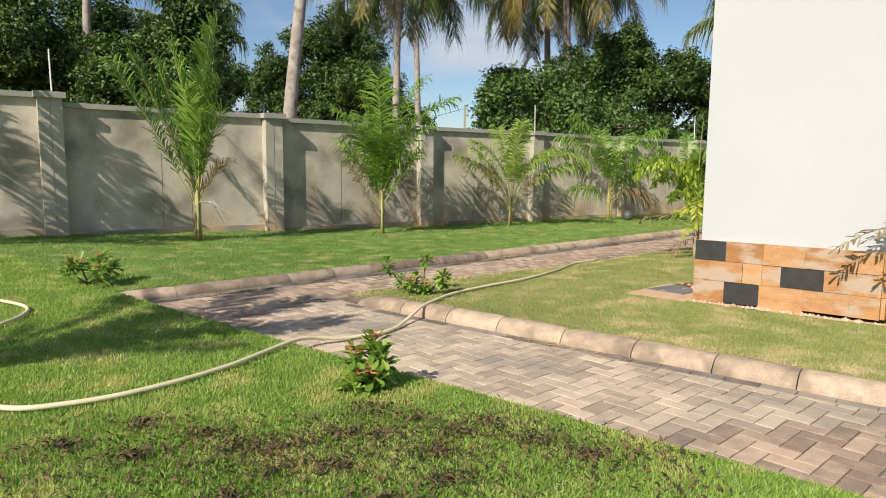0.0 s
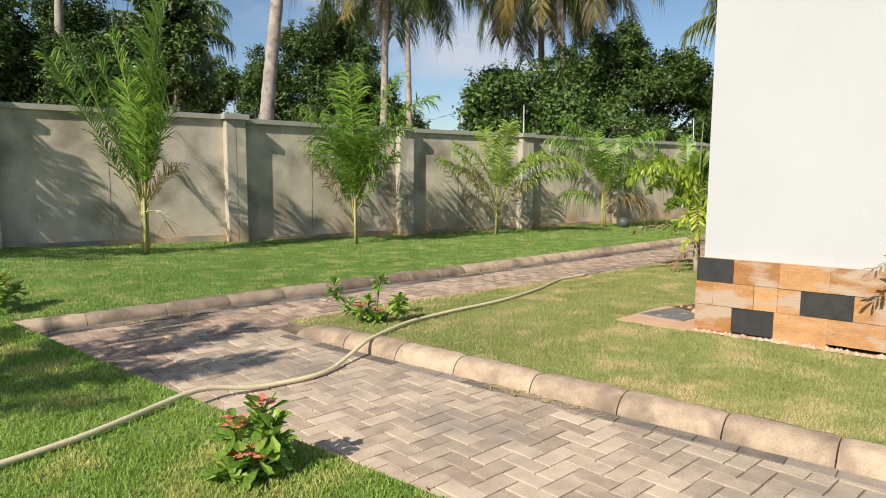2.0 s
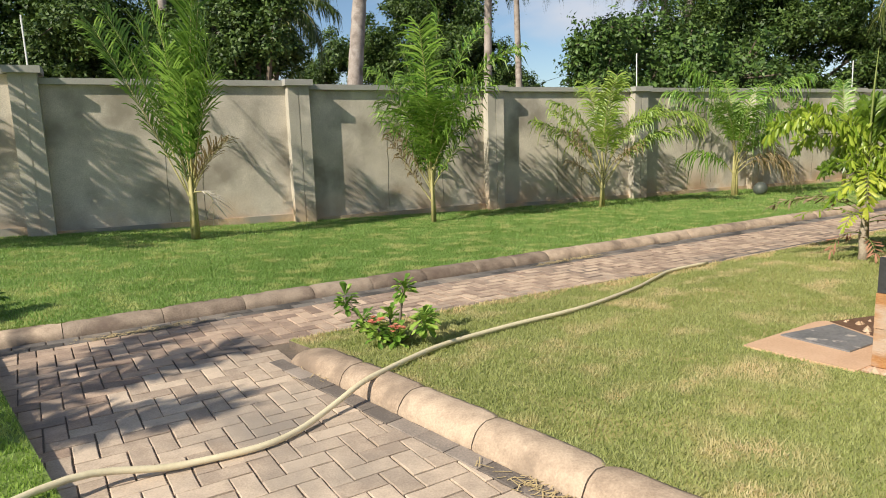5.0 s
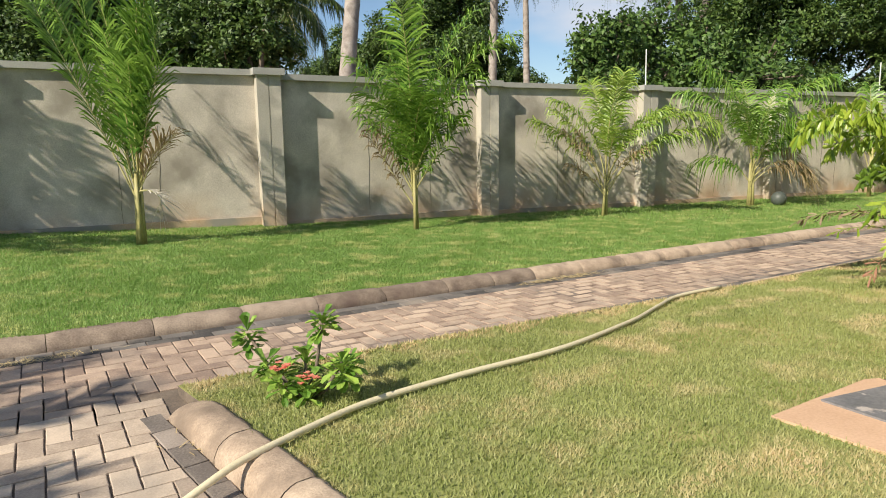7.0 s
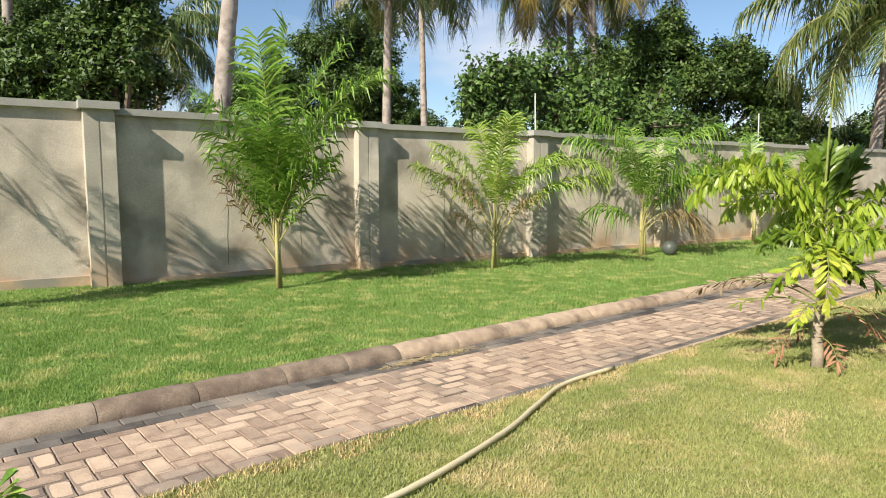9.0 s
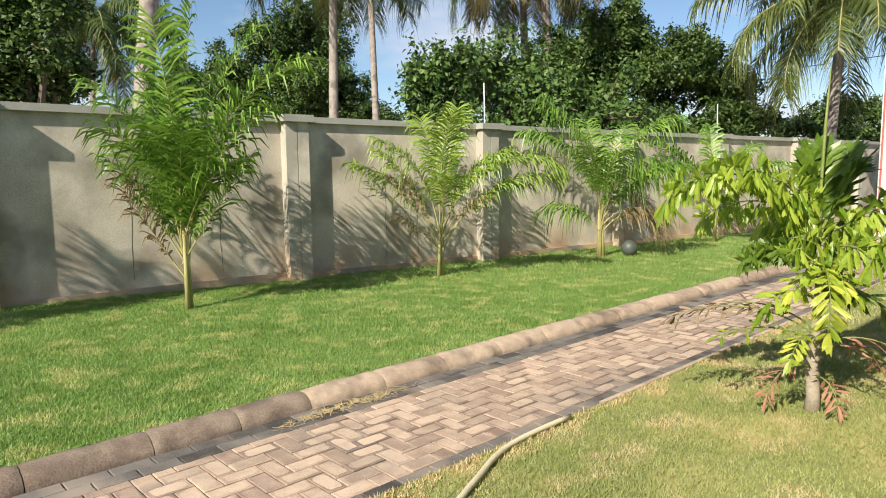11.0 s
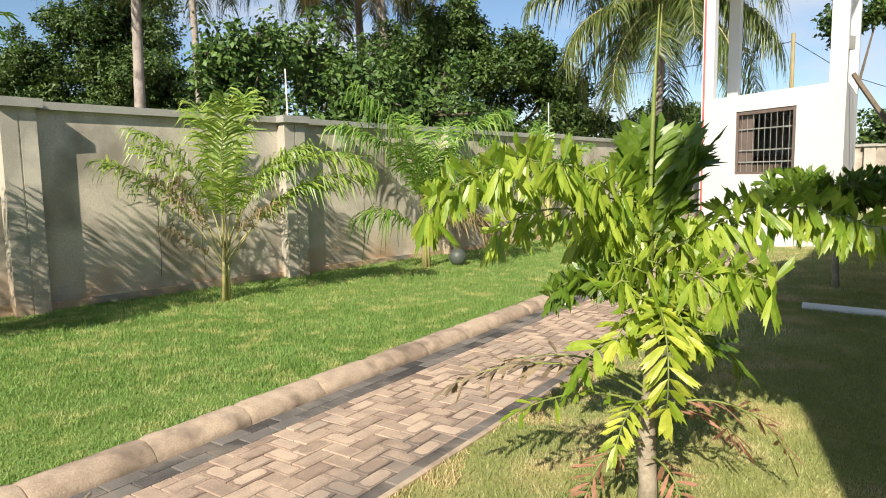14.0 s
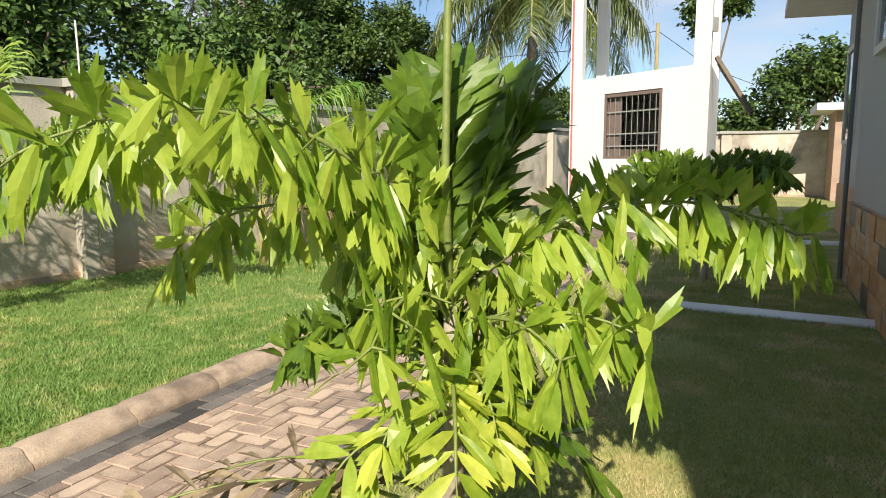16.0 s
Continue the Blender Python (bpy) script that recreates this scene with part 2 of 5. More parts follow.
M_METAL = material("grey_metal", (0.4, 0.4, 0.38), (0.55, 0.55, 0.52), 4, 50, 0.45, 0.05, metal=0.4)
M_DARKPIPE = material("dark_pipe", (0.1, 0.1, 0.105), (0.17, 0.17, 0.17), 4, 50, 0.5, 0.05)
M_STONE_DIM = material("brown_render", (0.3, 0.2, 0.15), (0.42, 0.3, 0.23), 2, 50, 0.9, 0.2)
M_REDPIPE = material("red_pipe", (0.45, 0.08, 0.08), (0.6, 0.15, 0.13), 4, 50, 0.5, 0.05)
M_TERRA = material("orange_screed", (0.5, 0.31, 0.19), (0.66, 0.44, 0.29), 4, 70, 0.85, 0.2)
M_MANHOLE = material("grey_cover", (0.12, 0.12, 0.12), (0.24, 0.23, 0.23), 6, 50, 0.7, 0.3, blotch=(0.45, 0.4, 0.36), blotch_scale=9,
                     blotch_from=0.6, blotch_to=0.66)
M_RUBBLE = material("rubble", (0.4, 0.27, 0.17), (0.6, 0.45, 0.33), 9, 60, 0.9, 0.3, obrandom=0.3)
M_STRAW = material("dry_straw", (0.4, 0.3, 0.14), (0.6, 0.47, 0.25), 9, 60, 0.9, 0, island=0.4)
M_STRAW_PALE = material("bleached_leaf", (0.55, 0.5, 0.42), (0.75, 0.7, 0.6), 9, 60, 0.9, 0, island=0.3)
M_LITTER = material("dead_leaf", (0.03, 0.022, 0.01), (0.15, 0.1, 0.045), 9, 60, 0.9, 0, island=0.6)
M_WOODPOLE = material("pole_wood", (0.3, 0.24, 0.12), (0.45, 0.38, 0.2), 3, 40, 0.9, 0.2)
M_MUD = material("wet_brown_soil", (0.09, 0.045, 0.025), (0.2, 0.11, 0.065), 6, 60, 0.6, 0.5)
M_ROOF = material("roof_edge", (0.5, 0.5, 0.48), (0.62, 0.62, 0.6), 3, 50, 0.7, 0.1)
glass = bpy.data.materials.new("window_glass")
glass.use_nodes = True
gb = glass.node_tree.nodes["Principled BSDF"]
gb.inputs["Base Color"].default_value, gb.inputs["Roughness"].default_value = (0.05, 0.06, 0.07, 1), 0.05


# ---- mesh helpers ----
def rand(a, b):
    return random.uniform(a, b)


class Soup:
    """Collects vertices and faces for one mesh."""

    def __init__(self):
        self.v, self.f = [], []

    def add(self, verts, faces):
        base = len(self.v)
        self.v.extend(tuple(p) for p in verts)
        self.f.extend(tuple(i + base for i in q) for q in faces)

    def box(self, m, sx, sy, sz, z0=0.0, taper=0.0):
        """A box centred on x and y, from z0 up, in the frame m."""
        k = 1 - taper
        pts = [(x * sx / 2 * s, y * sy / 2 * s, z) for z, s in ((z0, 1), (z0 + sz, k)) for x, y in ((-1, -1), (1, -1), (1, 1), (-1, 1))]
        self.add([m @ Vector(p) for p in pts], [(3, 2, 1, 0), (4, 5, 6, 7), (0, 1, 5, 4), (1, 2, 6, 5), (2, 3, 7, 6), (3, 0, 4, 7)])

    def prism(self, poly, z0, z1):
        n = len(poly)
        za = z0 if callable(z0) else (lambda x, y: z0)
        zb = z1 if callable(z1) else (lambda x, y: z1)
        self.add([(x, y, za(x, y)) for x, y in poly] + [(x, y, zb(x, y)) for x, y in poly],
                 [tuple(range(n - 1, -1, -1)), tuple(range(n, 2 * n))] + [(i, (i + 1) % n, n + (i + 1) % n, n + i) for i in range(n)])

    def tube(self, pts, radii, sides=8, caps=True):
        pts = [Vector(p) for p in pts]
        rings = []
        for i, p in enumerate(pts):
            d = (pts[min(i + 1, len(pts) - 1)] - pts[max(i - 1, 0)]).normalized()
            a = d.cross(Vector((0, 0, 1)) if abs(d.z) < 0.9 else Vector((1, 0, 0))).normalized()
            b = d.cross(a)
            r = radii[i] if isinstance(radii, (list, tuple)) else radii
            rings.append([p + (a * math.cos(k * math.tau / sides) + b * math.sin(k * math.tau / sides)) * r for k in range(sides)])
        verts = [q for ring in rings for q in ring]
        faces = [(i * sides + k, i * sides + (k + 1) % sides, (i + 1) * sides + (k + 1) % sides, (i + 1) * sides + k)
                 for i in range(len(pts) - 1) for k in range(sides)]
        if caps:
            faces += [tuple(range(sides - 1, -1, -1)), tuple(range((len(pts) - 1) * sides, len(pts) * sides))]
        self.add(verts, faces)

    def mesh(self, name, mat, smooth=False):
        me = bpy.data.meshes.new(name)
        me.from_pydata(self.v, [], self.f)
        me.materials.append(mat)
        if smooth:
            me.shade_smooth()
        return me


def part(name, soup, mat, parent=None, label="", smooth=False, kind=""):
    ob = new(name, soup.mesh(name, mat, smooth))
    ob.parent = parent
    return tagged(ob, label, kind=kind)


def thing(name, label, category, group="", at=(0, 0, 0)):
    ob = new(name)
    ob.location = at
    return tagged(ob, label, category, group)


def clip_poly(poly, a, b, c):
    """The part of a convex polygon where a*x + b*y <= c."""
    out = []
    for i, p in enumerate(poly):
        q = poly[(i + 1) % len(poly)]
        dp, dq = a * p[0] + b * p[1] - c, a * q[0] + b * q[1] - c
        if dp <= 0:
            out.append(p)
        if (dp < 0 < dq) or (dq < 0 < dp):
            s = dp / (dp - dq)
            out.append((p[0] + (q[0] - p[0]) * s, p[1] + (q[1] - p[1]) * s))
    return out


def fast_mesh(name, co, tris, mat):
    """A mesh of triangles from numpy arrays."""
    me = bpy.data.meshes.new(name)
    me.vertices.add(len(co))
    me.vertices.foreach_set("co", co.astype(np.float32).ravel())
    me.loops.add(len(tris) * 3)
    me.loops.foreach_set("vertex_index", tris.astype(np.int32).ravel())
    me.polygons.add(len(tris))
    me.polygons.foreach_set("loop_start", np.arange(0, len(tris) * 3, 3, dtype=np.int32))
    me.polygons.foreach_set("loop_total", np.full(len(tris), 3, dtype=np.int32))
    me.update(calc_edges=True)
    me.materials.append(mat)
    return me


# ---- plan ----
S2 = math.sqrt(0.5)
LEFT_FOOT, RIGHT_EDGE = 10.3, 8.42          # y - x along the foot of the long kerb and along the lawn side of the path
D2 = Vector((0.803, -0.596))                # direction of the branch path
N2 = Vector((0.596, 0.803))
K2 = N2.dot(Vector((0.58, 6.12)))           # foot of the branch kerb
L2 = N2.dot(Vector((-0.25, 4.78)))          # edge of the near lawn
PILLARS = [(-15.0, 4.9), (-12.1, 7.1), (-9.3, 9.3), (-6.75, 11.35), (-3.7, 13.8), (-0.75, 16.4), (2.15, 18.57), (5.05, 20.75), (7.9, 22.9), (10.8, 25.1), (13.8, 27.4), (16.8, 29.7), (19.4, 31.7), (22.2, 28.9), (25.0, 26.1), (27.8, 23.3), (30.6, 20.5)]
TOPS = [3.0, 2.8, 2.66, 2.52, 2.47, 2.47, 2.47, 2.47, 2.47, 2.47, 2.47, 2.47, 2.47, 2.47, 2.47, 2.47]
HOUSE = Vector((2.79, 7.28))
DH, EH = Vector((0.719, 0.695)), Vector((0.80, -0.60))


def lawn_z(x, y):
    return 0.06 + 0.034 * min(max(-x - 1, 0), 9) * min(max((y - 5) / 4, 0), 1)


def house_z(x, y):
    """Height of the house-side lawn, which falls to the level of the path."""
    e = np.clip((RIGHT_EDGE - (y - x)) / 1.27, 0, 1)
    low = 0.05 - 0.045 * np.clip((x - 0.3) / 1.7, 0, 1)
    return low + (0.085 - low) * e * e * (3 - 2 * e)


def wall_y(x):
    for (xa, ya), (xb, yb) in zip(PILLARS, PILLARS[1:]):
        if xa <= x <= xb:
            return ya + (yb - ya) * (x - xa) / (xb - xa)
    return PILLARS[0][1] + (x - PILLARS[0][0]) * 0.76 if x < PILLARS[0][0] else PILLARS[-1][1]


# ---- ground and lawns ----
s = Soup()
s.add([(-900, -900, -0.06), (900, -900, -0.06), (900, 900, -0.06), (-900, 900, -0.06)], [(0, 1, 2, 3)])
tagged(part("ground", s, M_GROUND), "dry sandy soil around the walled garden", "ground", kind="structure")


def ruled(name, low, high, steps, mat, label):
    """A surface between two curves of plan points."""
    s = Soup()
    rows = []
    for a, b in zip(low, high):
        rows.append([(a[0] + (b[0] - a[0]) * k / steps, a[1] + (b[1] - a[1]) * k / steps) for k in range(steps + 1)])
    verts = [(x, y, lawn_z(x, y)) for r in rows for x, y in r]
    w = steps + 1
    faces = [(i * w + k, (i + 1) * w + k, (i + 1) * w + k + 1, i * w + k + 1) for i in range(len(rows) - 1) for k in range(steps)]
    s.add(verts, faces)
    for edge in ([r[0] for r in rows], [r[-1] for r in rows]):
        s.add([(x, y, lawn_z(x, y)) for x, y in edge] + [(x, y, -0.08) for x, y in edge],
              [(i, i + 1, len(edge) + i + 1, len(edge) + i) for i in range(len(edge) - 1)])
    return tagged(part(name, s, mat), label, "lawn", kind="structure")


def line2(x):
    """The edge line of the near lawn, y at x."""
    return (L2 - N2.x * x) / N2.y


xs = [-14 + 0.5 * i for i in range(62)]
low = [(x, line2(x) if x < -3.25 else x + LEFT_FOOT + 0.2) for x in xs]
ruled("lawn", low, [(x, max(wall_y(x), line2(x) + 0.01 if x < -3.25 else 0)) for x in xs], 16, M_LAWN, "green mown lawn between the kerb and the perimeter wall")
ruled("lawn", [(x, line2(x) - 16) for x in xs[:44]], [(x, line2(x)) for x in xs[:44]], 24, M_LAWN, "green lawn with brown leaf litter beside the branch path")
s = Soup()
kline = lambda x, off=0.16: (K2 + off - N2.x * x) / N2.y
rows = []
first = (K2 + 0.16 - N2.y * RIGHT_EDGE) / (N2.x + N2.y)
for k in range(70):
    x = first + 0.2 * k if k < 50 else first + 10 + (k - 50) * 0.8
    rows.append([(x + D2.x * w, x + RIGHT_EDGE + D2.y * w) for w in (0, 0.1, 0.22, 0.36, 0.52, 0.7, 0.95, 1.3, 3, 14)])
s.add([(x, y, house_z(x, y)) for r in rows for x, y in r], [(i * 10 + k, (i + 1) * 10 + k, (i + 1) * 10 + k + 1, i * 10 + k + 1) for i in range(69) for k in range(9)])
skirt = Soup()
for edge in ([r[0] for r in rows], rows[0]):
    skirt.add([(x, y, house_z(x, y)) for x, y in edge] + [(x, y, -0.08) for x, y in edge], [(i, i + 1, len(edge) + i + 1, len(edge) + i) for i in range(len(edge) - 1)])
tagged(part("lawn_edge", skirt, M_SAND), "bare earth edge of the lawn", "soil", kind="structure")
tagged(part("lawn", s, M_LAWN2), "sunburnt yellowish lawn between the path and the white house", "lawn", kind="structure")

# ---- perimeter wall ----
wall = tagged(new("wall_north"), "grey cement-rendered perimeter wall with pillars and coping", "wall", kind="structure")
panels, foot, coping = Soup(), Soup(), Soup()
for i, ((xa, ya), (xb, yb)) in enumerate(zip(PILLARS, PILLARS[1:])):
    top = TOPS[i]
    a, b = Vector((xa, ya, 0)), Vector((xb, yb, 0))
    mid, length = (a + b) / 2, (b - a).length
    m = Matrix.Translation(mid) @ Matrix.Rotation(math.atan2(yb - ya, xb - xa), 4, "Z")
    panels.box(m @ Matrix.Translation((0, 0.12, 0)), length, 0.2, top - 0.08, 0)
    coping.box(m @ Matrix.Translation((0, 0.12, top - 0.08)), length - 0.3, 0.34, 0.09)
    z = lawn_z(mid.x, mid.y)
    foot.box(m @ Matrix.Translation((0, 0.005, 0)), length, 0.05, z + 0.09)
part("panel", panels, M_WALL, wall)
part("footing", foot, M_PLINTH, wall, "earth-stained concrete footing")
part("coping", coping, M_CAP, wall, "overhanging cement coping")
for i, (x, y) in enumerate(PILLARS[1:-1], 1):
    xa, ya = PILLARS[i - 1]
    xb, yb = PILLARS[i + 1]
    m = Matrix.Translation((x, y, 0)) @ Matrix.Rotation(math.atan2(yb - ya, xb - xa), 4, "Z")
    top = TOPS[i - 1]
    s = Soup()
    s.box(m @ Matrix.Translation((-0.095, 0.02, 0)), 0.17, 0.38, top - 0.08)
    s.box(m @ Matrix.Translation((0.095, 0.02, 0)), 0.17, 0.38, top - 0.08)
    s.box(m @ Matrix.Translation((0, 0.03, 0)), 0.04, 0.38, top - 0.08)
    part("pillar", s, M_PILLAR, wall, "rendered pillar with a centre groove")
    s = Soup()
    s.box(m @ Matrix.Translation((0, 0.04, top - 0.08)), 0.47, 0.56, 0.1)
    part("pillar_cap", s, M_CAP, wall)
random.seed(35)
for i in range(2, 9):
    (xa, ya), (xb, yb) = PILLARS[i], PILLARS[i + 1]
    for u in (0.42, 0.66):
        s, u, pts = Soup(), u + rand(-0.08, 0.08), []
        for k in range(8):
            uu = u + rand(-0.004, 0.004)
            pts.append((xa + (xb - xa) * uu, ya + (yb - ya) * uu, 0.3 + k * 0.2))
        d = Vector((yb - ya, xa - xb)).normalized()
        s.tube([(p[0] - d.x * 0.019, p[1] - d.y * 0.019, p[2]) for p in pts], 0.0028, 4)
        part("crack", s, M_DARK, wall, "thin vertical crack in the render")
for i in (3, 6, 8):
    x, y = PILLARS[i]
    s = Soup()
    s.tube([(x, y + 0.1, TOPS[i - 1] + 0.02), (x - 0.01, y + 0.1, TOPS[i - 1] + 0.75)], 0.012, 6)
    tagged(part("fence_rod", s, M_PVC), "thin white metal rod on top of the perimeter wall", "rod", "rods on the wall")

# ---- house ----
house = thing("house", "white rendered house with a stone-clad plinth", "house")


def hp(along, out, z=0.0):
    """A point of the house: metres along the long front, metres to the right of its corner."""
    p = HOUSE + DH * along + EH * out
    return Vector((p.x, p.y, z))


def house_box(s, a0, a1, o0, o1, z0, z1):
    s.add([hp(a, o, z) for z in (z0, z1) for a, o in ((a0, o0), (a1, o0), (a1, o1), (a0, o1))],
          [(3, 2, 1, 0), (4, 5, 6, 7), (0, 1, 5, 4), (1, 2, 6, 5), (2, 3, 7, 6), (3, 0, 4, 7)])


BLOCK, RECESS = 1.66, 0.57
s = Soup()
house_box(s, 0.03, RECESS, 0.03, BLOCK - 0.03, 0.735, 4.3)
house_box(s, RECESS, 10.8, 0.03, 7.5, 0.73, 4.3)
part("wall", s, M_HOUSE, house, "smooth white painted wall")
s = Soup()
house_box(s, 10.8, 17.0, 0.5, 7.5, 0.70, 4.3)
part("wall", s, M_HOUSE, house, "smooth white painted wall")
s = Soup()
house_box(s, 0.0, RECESS, 0.0, BLOCK, 0.12, 0.735)
house_box(s, RECESS - 0.02, 5.0, 0.0, 7.5, 0.1, 0.73)
house_box(s, 5.0, 10.83, -0.01, 7.5, 0.1, 1.0)
house_box(s, 10.83, 17.0, 0.46, 7.5, 0.1, 1.0)
part("plinth", s, M_TERRA, house, "mortar plinth behind the stone cladding")
s = Soup()
house_box(s, -0.41, 17.4, -0.66, 8.0, 4.3, 4.48)
part("roof", s, M_ROOF, house, "flat roof edge with a wide overhang")
for k in range(2):
    s = Soup()
    o0, z0 = 1.75 + 0.62 * k, 1.45
    for box in ((o0, o0 + 0.14, z0, 3.0), (o0 + 0.55, o0 + 0.62, z0, 3.0), (o0 + 0.14, o0 + 0.55, z0, z0 + 0.12), (o0 + 0.14, o0 + 0.55, 2.92, 3.0)):
        house_box(s, RECESS - 0.05, RECESS - 0.002, *box)
    w = part("window", s, M_WHITE, house, "white window surround")
    s = Soup()
    house_box(s, RECESS - 0.02, RECESS - 0.004, o0 + 0.14, o0 + 0.55, z0 + 0.12, 2.92)
    part("pane", s, glass, w)
for a0, a1, o0, z0, z1 in ((9.0, 9.7, 0.03, 2.5, 3.3), (15.2, 16.6, 0.5, 1.75, 3.5)):
    s = Soup()
    for box in ((a0, a0 + 0.07, z0, z1), (a1 - 0.07, a1, z0, z1), (a0 + 0.07, a1 - 0.07, z0, z0 + 0.08), (a0 + 0.07, a1 - 0.07, z1 - 0.08, z1)):
        house_box(s, box[0], box[1], o0 - 0.06, o0 - 0.002, box[2], box[3])
    w = part("window", s, M_WHITE, house, "white window surround")
    s = Soup()
    house_box(s, a0 + 0.07, a1 - 0.07, o0 - 0.03, o0 - 0.004, z0 + 0.08, z1 - 0.08)
    part("pane", s, glass, w)
s = Soup()
s.tube([hp(10.7, -0.07, 0.1), hp(10.7, -0.07, 4.05), hp(10.7, 0.06, 4.2)], 0.026, 10)
part("downpipe", s, M_DARKPIPE, house, "dark grey vertical downpipe")

# ---- outbuilding beyond the house ----
shed = thing("outbuilding", "small white outbuilding with a pale eave near the far boundary wall", "building")
OB = Vector((22.9, 25.0))


def shed_box(s, a0, a1, o0, o1, z0, z1):
    pts = [OB + DH * a + EH * o for a, o in ((a0, o0), (a1, o0), (a1, o1), (a0, o1))]
    s.prism([(p.x, p.y) for p in pts][::-1], z0, z1)


s = Soup()
shed_box(s, 0, 2.4, 0, 2.0, -0.06, 3.0)
part("wall", s, M_STONE_DIM, shed, "brownish rendered wall")
s = Soup()
shed_box(s, -0.5, 2.6, -0.6, 2.4, 3.0, 3.22)
part("roof", s, M_WHITE, shed, "pale flat eave")


# ---- tower ----
TL, TR = Vector((11.35, 22.3)), Vector((12.15, 18.9))
TD = Vector((0.72, 0.70))
tower = thing("gate_tower", "white two-level gate tower with an open upper deck", "tower")


def quad(s, u0, u1, d0, d1, z0, z1):
    pts = [TL + (TR - TL) * u + TD * d for u, d in ((u0, d0), (u1, d0), (u1, d1), (u0, d1))]
    s.prism([(p.x, p.y) for p in pts], z0, z1)


for name, *box in (("wall", 0, 0.29, 0, 0.2, 0, 3.2), ("wall", 0.71, 1, 0, 0.2, 0, 3.2), ("wall", 0.29, 0.71, 0, 0.2, 0, 1.5), ("wall", 0.29, 0.71, 0, 0.2, 2.85, 3.2),
                   ("side_wall", 0, 0.06, 0.2, 3, 0, 3.2), ("side_wall", 0.94, 1, 0.2, 3, 0, 3.2), ("back_wall", 0, 0.5, 3, 3.2, 0, 3.2), ("back_wall", 0.5, 1, 3, 3.2, 1.0, 3.2), ("deck", 0.06, 0.94, 0.2, 3.0, 2.9, 3.0),
                   ("column", 0, 0.1, 0, 0.3, 3.2, 6.2), ("column", 0.9, 1.0, 0, 0.3, 3.2, 6.2), ("column", 0.0, 0.1, 2.6, 2.9, 3.2, 6.2), ("column", 0.9, 1.0, 2.9, 3.2, 3.2, 6.2)):
    s = Soup()
    quad(s, *box)
    part(name, s, M_WHITE, tower)
s = Soup()
quad(s, -0.1, 1.1, -0.3, 3.5, 6.2, 6.4)
part("roof", s, M_WHITE, tower)
s = Soup()
for k in range(2):
    quad(s, 0.29 + 0.4 * k, 0.31 + 0.4 * k, 0.02, 0.18, 1.5, 2.85)
quad(s, 0.31, 0.69, 0.02, 0.18, 1.5, 1.55)
quad(s, 0.31, 0.69, 0.02, 0.18, 2.77, 2.85)
part("window_frame", s, M_FRAME, tower, "brown window frame")
for k in range(9):
    s = Soup()
    quad(s, 0.33 + 0.042 * k, 0.3335 + 0.042 * k, 0.05, 0.07, 1.55, 2.77)
    part("window_bar", s, M_METAL, tower, "pale metal window bar")
for z in (1.75, 2.0, 2.45):
    s = Soup()
    quad(s, 0.31, 0.69, 0.075, 0.09, z, z + 0.025)
    part("window_bar", s, M_METAL, tower, "pale metal window bar")
s = Soup()
quad(s, 0.31, 0.42, 0.12, 0.15, 1.55, 2.77)
part("shutter", s, M_FRAME, tower, "brown half-open shutter")
s = Soup()
quad(s, 0.31, 0.69, 1.2, 1.25, 0.4, 1.9)
part("crate", s, M_WOOD, tower)
s = Soup()
p = TL + Vector((-0.02, -0.12))
s.tube([(p.x, p.y, 0), (p.x, p.y, 6.2)], 0.02, 8)
part("red_pipe", s, M_REDPIPE, tower, "thin red vertical pipe")
TE = (TR - TL).normalized()
for k in range(2):
    s = Soup()
    p = TR + TD * (0.5 + 0.9 * k) + TE * 0.08
    s.tube([(p.x, p.y, 3.35), (p.x + TE.x * 0.75, p.y + TE.y * 0.75, 2.3)], 0.05, 4)
    tagged(part("plank", s, M_WOOD), "weathered plank leaning on the side of the tower", "plank", "leaning planks")
s = Soup()
p = TR + TE * 0.02 + TD * 0.1
s.box(Matrix.Translation((p.x, p.y, 3.75)) @ Matrix.Rotation(math.atan2(TE.y, TE.x), 4, "Z"), 0.09, 0.16, 0.24)
part("meter_box", s, M_METAL, tower, "small grey box on the column")


